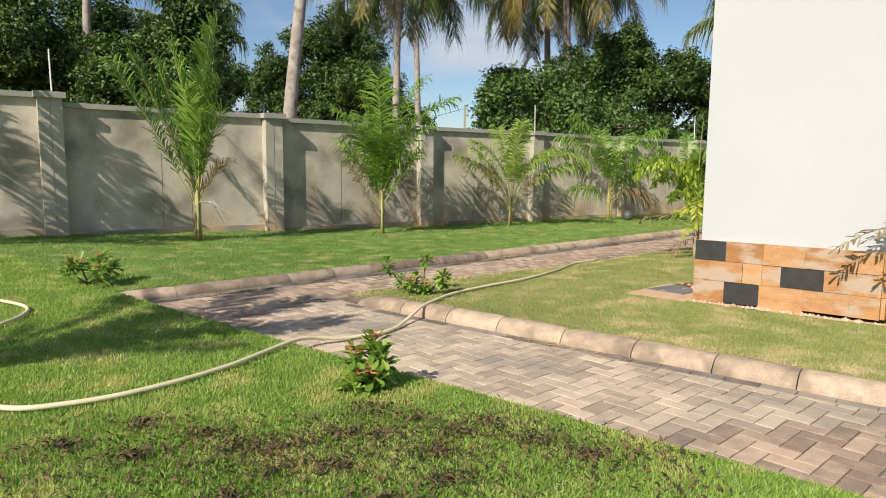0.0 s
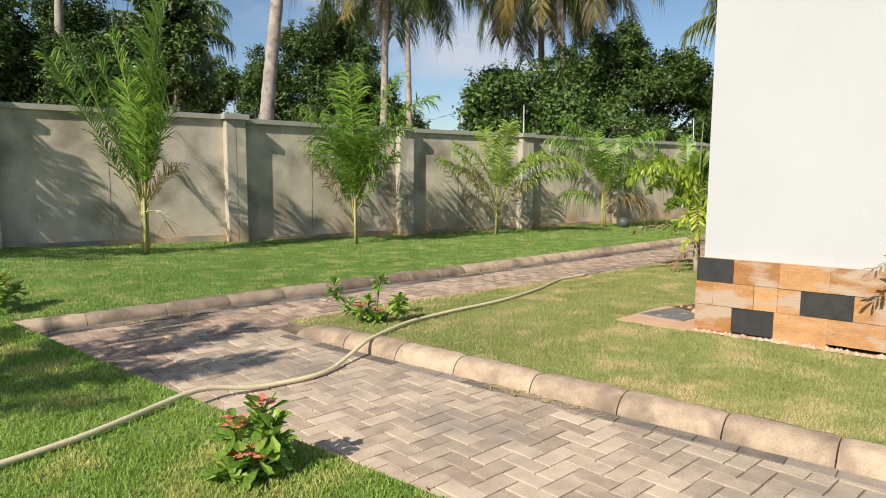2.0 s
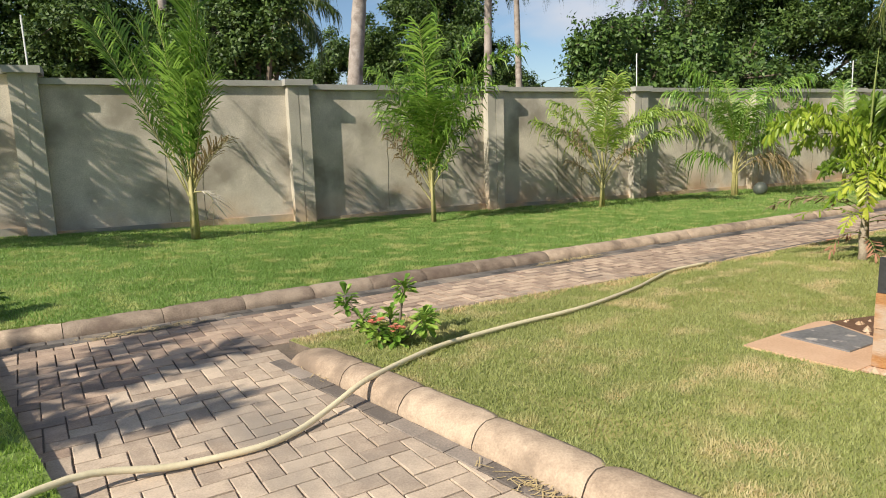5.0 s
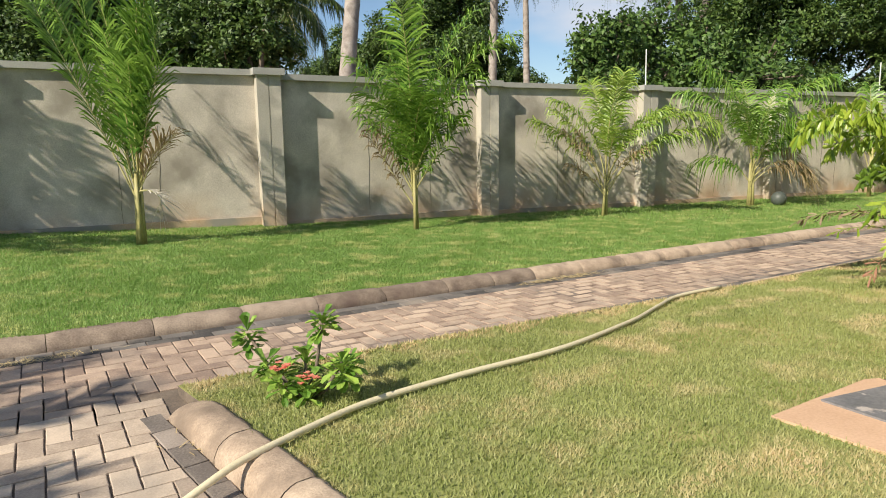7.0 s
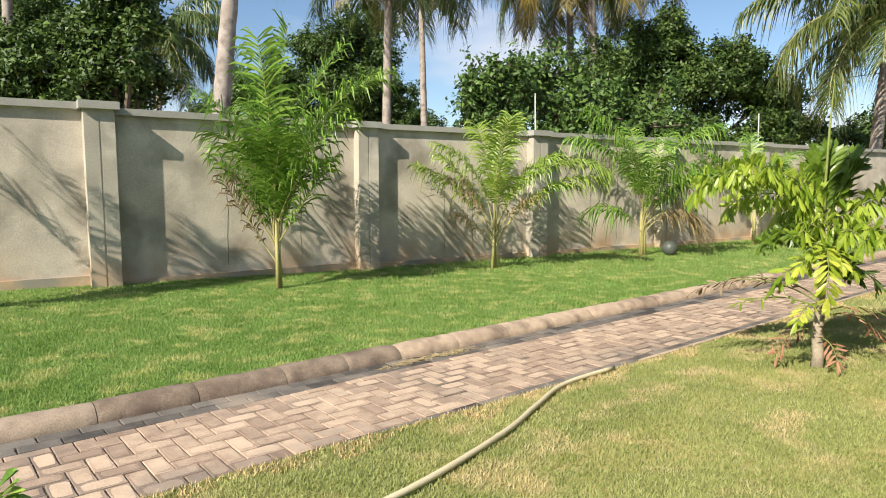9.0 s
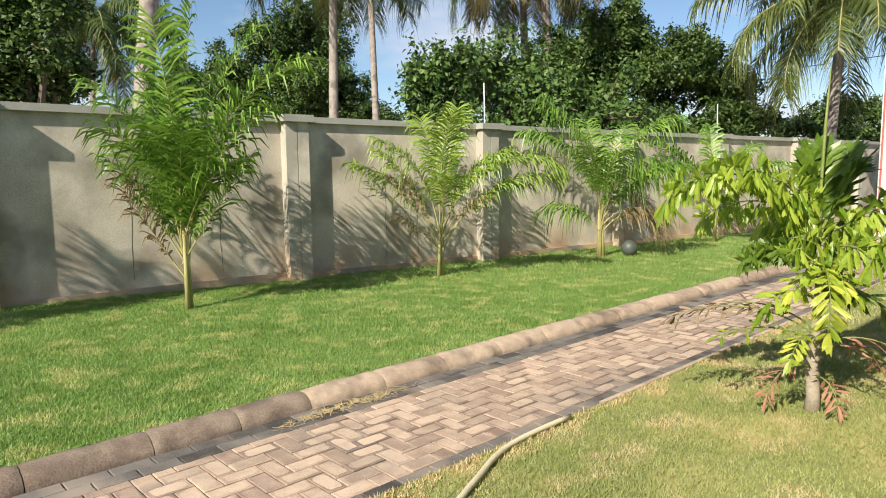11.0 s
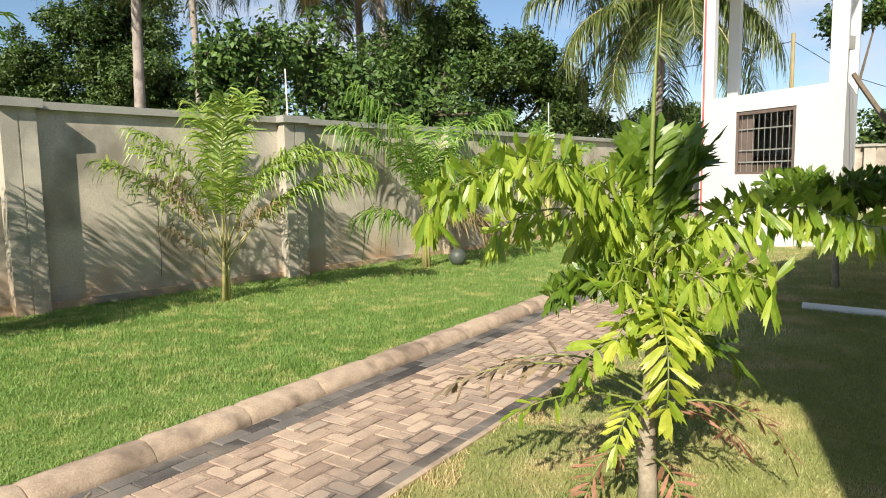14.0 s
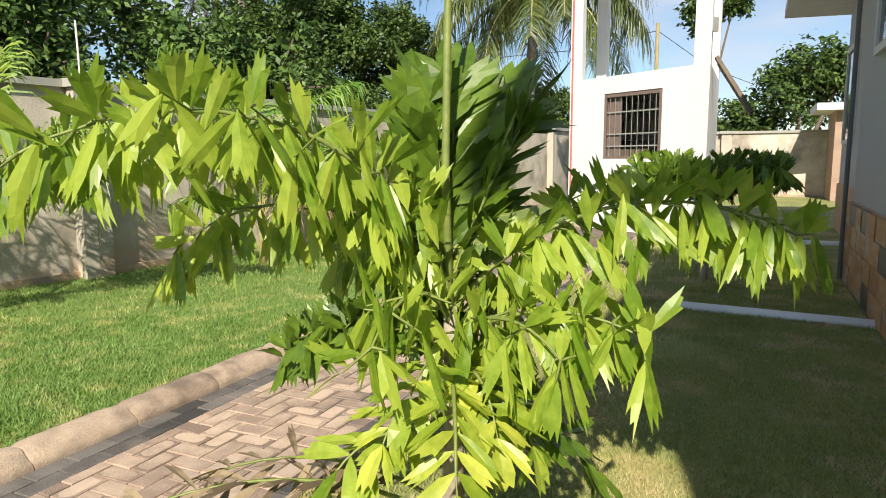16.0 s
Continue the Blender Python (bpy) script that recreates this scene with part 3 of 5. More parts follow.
# ---- foliage builders ----
def frond(leaf, stem, base, azimuth, rise, length, bend, leaflets, leaf_len, leaf_w, droop=0.5, start=0.2, thick=0.012, lift=0.25, curl=0.0, forward=0.72):
    """A pinnate frond: a bending midrib with leaflets on both sides. rise and bend in radians."""
    n = 12
    pts, p, e, az = [], Vector(base), rise, azimuth
    for i in range(n + 1):
        pts.append(p.copy())
        p = p + Vector((math.cos(e) * math.cos(az), math.cos(e) * math.sin(az), math.sin(e))) * (length / n)
        e -= bend / n * (0.5 + i / n)
        az += curl / n
    stem.tube(pts, [thick * (1 - 0.85 * i / n) for i in range(n + 1)], 5, False)
    for k in range(leaflets):
        u = start + (1 - start) * (k + rand(0, 0.5)) / leaflets
        x = min(u * n, n - 0.01)
        i = int(x)
        q = pts[i].lerp(pts[i + 1], x - i)
        d = (pts[i + 1] - pts[i]).normalized()
        side = d.cross(Vector((0, 0, 1)))
        side = side.normalized() if side.length > 0.05 else Vector((math.sin(azimuth), -math.cos(azimuth), 0))
        up = side.cross(d)
        size = leaf_len * (0.35 + 0.65 * math.sin(math.pi * min(1, (u - start) / (1 - start) * 0.78 + 0.06))) * rand(0.75, 1.2)
        for sgn in (-1, 1):
            out = (side * sgn + d * rand(forward - 0.25, forward + 0.3) + up * rand(lift - 0.25, lift + 0.25) + Vector((rand(-0.32, 0.32), rand(-0.32, 0.32), rand(-0.3, 0.2)))).normalized()
            w = (d + out * rand(-0.3, 0.1)) * leaf_w * 0.5
            sag = droop * size * rand(0.3, 1.0)
            m = q + out * size * 0.35 - Vector((0, 0, sag * 0.08))
            h = q + out * size * 0.7 - Vector((0, 0, sag * 0.4))
            t = q + out * size * 0.92 - Vector((0, 0, sag))
            leaf.add([q - w * 0.5, q + w * 0.5, m + w, m - w, h + w * 0.8, h - w * 0.8, t], [(0, 1, 2, 3), (3, 2, 4, 5), (5, 4, 6)])


def young_palm(x, y, trunk_h, specs, leaf_mat, label, seed, leaf_len=0.42, droop=0.7, leaf_w=0.034, start=0.3, forward=1.05):
    """specs: degrees of azimuth, rise, length, bend and the kind of each frond (g green, d dry, w bleached)."""
    random.seed(seed)
    z = lawn_z(x, y)
    ob = thing("young_palm", label, "palm", "young palms along the wall", (x, y, z - 0.01))
    leaf, dry, pale, rib = Soup(), Soup(), Soup(), Soup()
    for k in range(3):
        a = rand(0, math.tau)
        o = Vector((math.cos(a), math.sin(a), 0)) * 0.04
        cane = Soup()
        cane.tube([o * (0.4 + 0.6 * k), o * (0.5 + 0.35 * k) + Vector((0, 0, trunk_h * 0.5)), o * 0.9 + Vector((0, 0, trunk_h * rand(0.95, 1.15)))], [0.034, 0.026, 0.018], 8)
        part("cane", cane, M_STEM, ob, "yellow-green cane stem", True)
    for az, rise, length, bend, kind in specs:
        b = Vector((rand(-0.03, 0.03), rand(-0.03, 0.03), trunk_h * rand(0.45, 0.95)))
        if kind == "w":
            b.z = trunk_h * 0.75
        n = int(length * 30)
        frond({"g": leaf, "d": dry, "w": pale}[kind], rib, b, radians(az), rise, length, bend, n, leaf_len * (1 if kind == "g" else 0.75),
              leaf_w * (1 if kind == "g" else 0.8), droop, start, 0.013, 0.4, rand(-0.3, 0.3), forward)
    part("frond_rib", rib, M_STEM, ob)
    part("leaflet", leaf, leaf_mat, ob, kind="stuff")
    if dry.v:
        part("withered_leaflet", dry, M_PALM_DRY, ob, "dry drooping fronds", kind="stuff")
    if pale.v:
        part("bleached_leaflet", pale, M_STRAW_PALE, ob, "bleached whitish dead frond", kind="stuff")
    return ob


def coconut(x, y, height, lean, r0, label, seed, leaf_mat=M_COCO, fronds=20, size=4.6, dead=4, from_z=-0.06):
    """A tall coconut palm; lean: horizontal offset of the crown."""
    random.seed(seed)
    ob = thing("coconut_palm", label, "palm", "tall coconut palms", (x, y, from_z))
    s = Soup()
    pts = [(lean[0] * (u ** 1.3), lean[1] * (u ** 1.3), height * u) for u in [i / 40 for i in range(41)]]
    s.tube(pts, [r0 * (1 - 0.45 * i / 40) * (1.06 if i % 2 else 1.0) * (1.3 if i == 0 else 1) for i in range(41)], 12)
    part("trunk", s, M_BARK, ob, "ringed grey trunk", True)
    top = Vector(pts[-1])
    leaf, rib, dry = Soup(), Soup(), Soup()
    for k in range(fronds):
        a = k * 2.4 + rand(-0.2, 0.2)
        frond(leaf, rib, top, a, 1.15 - 1.6 * (k / fronds), size * rand(0.85, 1.1), 1.6 + rand(-0.2, 0.5), 100, 1.05, 0.062, 1.5, 0.08, 0.05, 0.0)
    for k in range(dead):
        frond(dry, rib, top, rand(0, math.tau), -0.7, size * 0.85, 0.7, 44, 0.7, 0.045, 0.6, 0.12, 0.05, 0.0)
    part("frond_rib", rib, M_STEM, ob)
    part("leaflet", leaf, leaf_mat, ob, kind="stuff")
    if dead:
        part("dead_leaflet", dry, M_COCO_Y, ob, "brown hanging fronds", kind="stuff")
    return ob


def leaf_cloud(centres, per, size, seed, squash=0.85):
    """Leaves as bent quads, gathered in twig ends round the centres (x, y, z, r)."""
    rng = np.random.default_rng(seed)
    cos, tris, base = [], [], 0
    for cx, cy, cz, r in centres:
        n = int(per * r * r)
        twigs = max(3, int(n / 18))
        d = rng.normal(size=(twigs, 3))
        d /= np.linalg.norm(d, axis=1)[:, None]
        rad = r * (0.3 + 0.8 * rng.random(twigs) ** 0.6)
        ends = d * rad[:, None] * np.array([1, 1, squash]) + np.array([cx, cy, cz])
        pick = rng.integers(0, twigs, n)
        off = rng.normal(size=(n, 3)) * size * 0.75
        p = ends[pick] + off
        nrm = d[pick] * 0.6 + rng.normal(size=(n, 3)) * 0.5 + np.array([0, 0, 0.5])
        nrm /= np.linalg.norm(nrm, axis=1)[:, None]
        a = off / size + rng.normal(size=(n, 3)) * 0.5
        a -= (a * nrm).sum(1)[:, None] * nrm
        a /= np.linalg.norm(a, axis=1)[:, None]
        b = np.cross(nrm, a)
        ln = size * (0.6 + 0.8 * rng.random(n))[:, None]
        v = np.stack([p - a * ln * 0.5, p + b * ln * 0.25 + nrm * ln * 0.05, p + a * ln * 0.5 - nrm * ln * 0.12, p - b * ln * 0.25 + nrm * ln * 0.05], 1)
        cos.append(v.reshape(-1, 3))
        i = base + np.arange(n)[:, None] * 4
        tris.append(np.concatenate([i + np.array([0, 1, 3]), i + np.array([1, 2, 3])]))
        base += n * 4
    return np.concatenate(cos), np.concatenate(tris)


def tree(x, y, blobs, label, seed, leaf=0.17, per=1150, mat=None, trunk=0.2, lobes=24):
    """A broad-leaved tree: blobs are (dx, dy, z, r) masses, broken into smaller uneven clumps."""
    random.seed(seed)
    ob = thing("tree", label, "tree", "trees behind the wall", (x, y, -0.06))
    wood, clumps = Soup(), []
    for bx, by, bz, br in blobs:
        mid = Vector((bx * 0.35, by * 0.35, bz * 0.45))
        wood.tube([(0, 0, 0), mid, (bx, by, bz)], [trunk, trunk * 0.6, trunk * 0.2], 7)
        for k in range(lobes):
            d = Vector((random.gauss(0, 1), random.gauss(0, 1), random.gauss(0, 0.9))).normalized()
            c = Vector((bx, by, bz)) + d * br * rand(0.35, 1.05)
            if c.z < 0.9:
                c.z = rand(0.9, 1.6)
            r = br * rand(0.22, 0.44)
            clumps.append((c.x, c.y, c.z, r))
            wood.tube([(bx, by, bz), c], [trunk * 0.2, 0.02], 5)
        clumps.append((bx, by, bz, br * 0.75))
    part("trunk", wood, M_WOOD, ob, "branching brown trunk and limbs")
    # small dark lumps added inside the blobs to paint the crown's inner shade
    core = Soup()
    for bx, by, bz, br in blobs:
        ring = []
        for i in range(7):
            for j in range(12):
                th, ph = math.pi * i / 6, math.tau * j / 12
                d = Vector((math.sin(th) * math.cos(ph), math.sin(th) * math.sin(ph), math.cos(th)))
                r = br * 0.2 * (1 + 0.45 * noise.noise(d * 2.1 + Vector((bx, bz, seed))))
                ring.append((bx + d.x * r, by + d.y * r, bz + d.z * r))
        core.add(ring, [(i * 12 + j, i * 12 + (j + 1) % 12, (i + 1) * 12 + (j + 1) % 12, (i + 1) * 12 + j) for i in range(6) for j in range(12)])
    part("crown_shade_core", core, M_CORE, ob, "dark solid core that stands in for shade inside the crown", True)
    co, tr = leaf_cloud(clumps, per, leaf, seed)
    crown = new("crown", fast_mesh("crown", co, tr, mat or M_LEAF))
    crown.parent = ob
    tagged(crown, kind="stuff")
    return ob


# ---- young palms ----
young_palm(-4.3, 11.5, 0.9, [(181, 1.12, 3.05, 0.22, "g"), (176, 1.27, 2.9, 0.2, "g"), (172, 1.42, 2.7, 0.25, "g"), (0, 1.46, 3.0, 0.1, "g"), (340, 1.5, 2.9, 0.15, "g"), (25, 1.5, 2.5, 0.2, "g"), (200, 1.5, 2.5, 0.22, "g"),
                              (5, 1.45, 2.2, 0.2, "g"), (90, 1.52, 2.4, 0.3, "g"), (270, 1.52, 2.0, 0.3, "g"), (0, 1.36, 1.5, 0.3, "g"), (182, 1.4, 1.6, 0.3, "g"),
                              (310, 1.45, 1.5, 0.3, "g"), (0, 1.12, 0.85, 0.5, "d"), (10, 1.2, 1.0, 0.7, "d"), (5, 0.3, 0.4, 2.4, "w")],
           M_PALM, "tall young palm with upright feathery fronds on the lawn", 1, 0.55, 0.4, 0.03, 0.26, 1.35)
young_palm(-1.48, 14.15, 0.85, [(10, 1.54, 2.85, 0.12, "g"), (357, 1.42, 2.85, 1.25, "g"), (350, 1.3, 1.9, 0.9, "g"), (180, 1.46, 2.2, 0.9, "g"), (170, 1.36, 1.8, 1.0, "g"),
                               (183, 0.98, 1.35, -0.1, "d"), (188, 1.08, 1.1, 0.1, "d"), (0, 1.0, 1.5, 0.1, "g"), (280, 1.5, 1.9, 1.3, "g"), (250, 1.42, 1.6, 1.2, "g"), (300, 1.42, 1.7, 1.3, "g"),
                               (60, 1.47, 2.2, 0.9, "g"), (120, 1.47, 2.2, 0.8, "g"), (15, 1.48, 2.8, 0.7, "g"), (175, 1.52, 2.6, 0.35, "g"), (275, 1.52, 2.5, 0.4, "g"), (200, 1.25, 1.4, 0.7, "g"), (330, 1.2, 1.3, 0.9, "g")],
           M_PALM, "young palm with one upright and one arching frond on the lawn", 2, 0.6, 0.75, 0.03, 0.22, 0.9)
young_palm(1.42, 16.65, 0.7, [(186, 1.14, 1.9, 0.95, "g"), (174, 1.3, 1.9, 0.8, "g"), (60, 1.5, 2.3, 0.5, "g"), (110, 1.5, 2.3, 0.8, "g"), (165, 1.44, 1.9, 1.2, "g"), (15, 1.44, 2.0, 1.3, "g"), (280, 1.5, 1.9, 0.8, "g"), (0, 1.12, 2.2, 1.45, "g"), (12, 1.0, 1.8, 1.2, "g"),
                             (350, 1.2, 2.3, 1.9, "g"), (5, 1.3, 1.7, 1.0, "g"), (275, 1.3, 1.2, 1.2, "g"), (186, 0.98, 1.2, 0.3, "d"), (176, 1.1, 1.1, 0.2, "d"), (200, 0.95, 0.9, 0.6, "d"), (330, 1.05, 1.0, 0.9, "d")],
           M_PALM_L, "young palm with wide yellow-green fronds on the lawn", 3, 0.5, 1.0, 0.025, 0.36, 0.95)
young_palm(4.27, 18.8, 0.9, [(180, 1.38, 2.3, 1.5, "g"), (170, 1.48, 2.4, 1.1, "g"), (90, 1.47, 2.3, 0.9, "g"), (10, 1.38, 2.35, 1.3, "g"), (0, 1.25, 2.1, 1.5, "g"), (355, 1.0, 1.6, 0.8, "g"),
                            (183, 1.02, 1.2, 1.5, "g"), (270, 1.35, 1.7, 1.4, "g"), (300, 1.38, 1.9, 1.4, "g"), (240, 1.35, 1.7, 1.3, "g"), (45, 1.45, 2.2, 1.0, "g"), (0, 1.0, 1.4, 2.8, "d"), (350, 0.9, 1.4, 2.6, "d"), (15, 1.0, 1.3, 2.7, "d")],
           M_PALM, "young palm with arching dark fronds beside a dark ball", 4, 0.6, 1.4, 0.027, 0.3, 0.9)
young_palm(7.31, 21.4, 1.0, [(185, 1.1, 2.0, 1.0, "g"), (100, 1.5, 2.1, 0.3, "g"), (20, 1.3, 2.0, 1.1, "g"), (350, 1.1, 1.8, 1.3, "g"), (280, 1.3, 1.6, 1.5, "g"), (160, 1.35, 1.9, 0.9, "g"), (5, 0.95, 1.9, 0.9, "g")],
           M_PALM, "young palm with thin fronds beside the far wall", 5, 0.5, 0.9, 0.035)
young_palm(-4.3, 2.7, 1.3, [(51 * k, 1.32 + 0.06 * (k % 3), 2.6, 0.8, "g") for k in range(8)], M_PALM, "tall young palm on the near lawn", 6, 0.5, 0.6, 0.045)
young_palm(-8.3, 8.2, 1.1, [(51 * k, 1.2 + 0.1 * (k % 3), 3.2, 0.9, "g") for k in range(9)], M_PALM, "tall young palm at the side of the lawn", 7, 0.5, 0.6, 0.045)

# ---- coconut palms and trees behind the wall ----
coconut(-5.6, 21.3, 12.0, (1.3, 0.4), 0.24, "tall coconut palm with a thick ringed trunk behind the wall", 11)
coconut(-3.23, 32.0, 11.5, (0.2, 0.2), 0.21, "straight tall coconut palm behind the wall", 12, size=5)
coconut(-2.9, 42.7, 14.0, (-0.3, 0.2), 0.22, "slim far coconut palm behind the wall", 13, size=5)
coconut(5.76, 36.2, 12.6, (-0.6, 0.2), 0.26, "coconut palm with hanging yellow-brown fronds", 14, M_COCO_Y, 26, 6.0, 10)
coconut(4.8, 38.2, 12.0, (-0.3, 0.2), 0.24, "coconut palm with a dense drooping crown", 15, M_COCO, 22, 5.0, 8)
coconut(-14.9, 26.3, 13.0, (0.4, 0.2), 0.2, "slim tall coconut palm behind the wall", 16)
coconut(-18.4, 42.0, 9.8, (0.5, 0.2), 0.2, "lower coconut palm with brown hanging fronds", 17, size=4.6, dead=10)
coconut(14.8, 31.0, 7.8, (0.5, 0.2), 0.24, "coconut palm with pale drooping fronds beside the tower", 18, M_COCO_L, 26, 5.4, 3)
tree(-16.5, 31, [(0, 0, 5.0, 3.0), (-3, 0, 4.5, 2.6), (2, 0.5, 4.0, 1.4), (0, 0, 7.5, 2.4), (-6, 2, 4, 3), (1.5, 0, 2.6, 1.6)], "dense dark green tree behind the wall", 21)
tree(-10.0, 24.2, [(0, 0, 5.3, 1.3), (0.9, 0.3, 4.5, 0.8), (-0.4, -0.3, 3.8, 0.9), (0.4, 0, 7.0, 1.3), (-1.5, 0, 5.3, 1.4), (-2.9, 0, 4.7, 1.4), (1.2, -0.4, 6.0, 0.5), (-1.6, 0, 3.2, 1.1)], "dense tree with hanging branches close behind the wall", 31)
tree(-10.1, 63.0, [(x * 1.5, y * 1.5, 1.5 + (z - 1.5) * 1.5, r * 1.9) for x, y, z, r in [(3.4, 0, 4.2, 1.0), (4.1, 0, 3.4, 0.8), (-9.3, 0, 5.6, 1.2), (-8.0, 0, 7.0, 1.1), (0, 0, 6.9, 2.1), (-2.4, 0.5, 7.4, 1.6), (-5.5, -0.3, 7.4, 1.1), (-5.7, 0, 5.9, 1.1), (1.0, 0.6, 5.2, 1.6), (2.4, 0, 4.9, 1.0), (-0.8, 0, 9.6, 1.8), (-4.3, 0, 5.1, 1.2), (-1.9, 0.7, 4.9, 1.8), (-8.0, 0.2, 4.3, 0.7), (-3.2, -0.3, 9.1, 1.1), (-0.5, 0.5, 3.7, 1.6), (-3.8, 0, 3.4, 1.3), (-6.2, 0, 4.0, 1.1)]], "dense dark mango tree far behind the wall", 22, leaf=0.27, per=480, trunk=0.35)
tree(2.3, 21.8, [(-0.9, 0, 3.5, 1.0), (0.1, 0, 4.1, 0.9), (1.3, 0, 3.3, 1.1), (0, 0, 2.3, 1.3), (2.6, 0.5, 2.9, 1.2)], "light green fine-leaved tree close behind the wall", 23, leaf=0.14, per=900, mat=M_LEAF_B, trunk=0.08, lobes=14)
tree(1.2, 20.3, [(0, 0, 3.7, 0.6), (-0.25, 0, 3.2, 0.6), (0.35, 0, 4.0, 0.45), (0.25, 0, 2.9, 0.7)], "small green tree close behind the wall", 29, leaf=0.12, per=1500, mat=M_LEAF_B, trunk=0.06, lobes=20)
tree(7.6, 36, [(-5.2, 0, 6.0, 1.3), (-3.2, 0.6, 4.8, 1.8), (-1.5, 0, 6.2, 1.7), (1.1, 0.5, 6.9, 2.0), (2.8, -0.3, 6.0, 1.8), (4.3, 0, 6.0, 1.2), (5.5, 0.4, 5.2, 1.4), (0, 0, 4.3, 2.0), (2.2, 0.3, 3.9, 1.9), (6.8, 0, 4.0, 1.0), (1.1, 0, 8.4, 0.8), (-0.1, 0, 8.0, 0.8), (3.9, 0, 7.1, 0.8), (4.8, 0, 3.4, 1.5), (-4.6, 0, 3.2, 1.3)], "broad dark green tree behind the wall", 24)
tree(18.9, 40, [(0, 0, 4.0, 0.9), (1.3, 0, 4.3, 1.1), (2.7, 0, 4.5, 0.8), (-1.1, 0, 3.7, 0.8), (0.6, 0, 3.0, 1.2), (2.6, 0, 3.2, 1.0)], "low dark tree behind the wall", 32, trunk=0.1)
tree(-17.6, 24, [(0, 0, 4.6, 2.6), (-3, -1, 4.2, 3.0), (1.4, 0, 6.6, 2.0), (-2, 0, 7.4, 2.2), (2.4, 1, 3.0, 2.0)], "dark tree with hanging branches behind the wall", 25)
tree(35, 37, [(0, 0, 5.5, 2.3), (1.5, -1.5, 6.3, 1.8), (-2, 2, 3.4, 1.9), (-4, 4, 3.0, 1.3), (-6.5, 6, 2.6, 1.3)], "round green tree beyond the garden", 26, leaf=0.3, per=350)


# ---- utility poles ----
for x, y, h in ((-0.3, 75.0, 8.7), (27.7, 40.1, 8.9)):
    pole = thing("utility_pole", "thin wooden utility pole beyond the wall", "pole", "utility poles", (x, y, -0.06))
    s = Soup()
    s.tube([(0, 0, 0), (0, 0, h)], [0.14, 0.1], 8)
    part("pole", s, M_WOODPOLE, pole)
    s = Soup()
    for q in ((-9, 2, -1.6), (10, 3, -2.2)):
        s.tube([(0, 0, h - 0.4), (q[0] * 0.5, q[1] * 0.5, h - 0.4 + q[2] * 0.7), (q[0], q[1], h - 0.4 + q[2])], 0.02, 4)
    part("wire", s, M_DARK, pole)
tree(22.5, 31.0, [(0, 0, 7.3, 1.0), (0.9, -0.9, 7.6, 0.7)], "tall green tree beyond the tower", 27, leaf=0.2, lobes=12, trunk=0.12)

# ---- kerbs ----
def kerb_stone(a, b, height, label, parent, width=0.2, low_end=1.0, brown=False):
    """A rounded kerb stone between two plan points; the foot of the path side runs from a to b."""
    d = (b - a).normalized()
    n = Vector((-d.y, d.x))
    s = Soup()
    profile = [(0.0, -0.05), (0.002, 0.01), (0.01, height * 0.35), (0.028, height * 0.6), (0.052, height * 0.8), (0.08, height * 0.93), (0.115, height), (width - 0.03, height), (width - 0.006, height * 0.95), (width, -0.05)]
    rings = []
    steps = 14
    for i in range(steps + 1):
        u = i / steps
        p = a.lerp(b, u)
        end = 0.006 if i in (0, steps) else 0.0
        k = low_end + (1 - low_end) * min(1, u / 0.4)
        ring = []
        for q in profile:
            big = noise.noise(Vector((p.x * 5, p.y * 5, q[1] * 20))) * 0.009
            small = noise.noise(Vector((p.x * 23, p.y * 23, q[0] * 40))) * 0.006
            chip = max(0.0, noise.noise(Vector((p.x * 9 + 7, p.y * 9, q[0] * 12))) - 0.35) * 0.05
            lump = (big + small) * (q[1] > 0)
            across = q[0] + (end if q[0] < width / 2 else -end) + lump + chip * (0.02 < q[0] < 0.12)
            ring.append((p.x + n.x * across, p.y + n.y * across, q[1] * (k if q[1] > 0 else 1) - (end + chip * 0.6 if q[1] > 0.02 else 0) + lump * 0.35))
        rings.append(ring)
    m = len(profile)
    s.add([v for r in rings for v in r], [(i * m + k, i * m + k + 1, (i + 1) * m + k + 1, (i + 1) * m + k) for i in range(steps) for k in range(m - 1)])
    s.add(rings[0] + rings[-1], [tuple(range(m - 1, -1, -1)), tuple(range(m, 2 * m))])
    return part("kerb_stone", s, M_KERB_D if brown else M_KERB, parent, smooth=True)


random.seed(40)
kerb = tagged(new("kerb_1"), "weathered concrete kerb between the paved path and the lawn", "kerb", kind="structure")
JOINTS = [-3.3, -2.87, -2.34, -1.85, -1.38, -0.94, -0.49, -0.03, 0.35, 0.72, 1.18, 1.64, 2.11, 2.58, 3.02]
while JOINTS[-1] < 15:
    JOINTS.append(JOINTS[-1] + 0.465)
for u, w in zip(JOINTS, JOINTS[1:]):
    kerb_stone(Vector((u, u + LEFT_FOOT)), Vector((w - 0.004, w - 0.004 + LEFT_FOOT)), 0.1, "", kerb, brown=-2.9 < u < 0.5)
kerb = tagged(new("kerb_2"), "rounded pinkish concrete kerb of the branch path", "kerb", kind="structure")
start = Vector((-0.80, (K2 + N2.x * 0.80) / N2.y))
JOINTS = [0.0, 0.62, 1.21, 1.79, 2.44, 3.06, 3.67, 4.22, 4.92, 5.55, 6.2, 6.85, 7.5, 8.1]
for k, (u, w) in enumerate(zip(JOINTS, JOINTS[1:])):
    kerb_stone(start + D2 * u, start + D2 * (w - 0.008), 0.11, "", kerb, width=0.21, low_end=0.55 if k == 0 else 1.0)
s = Soup()
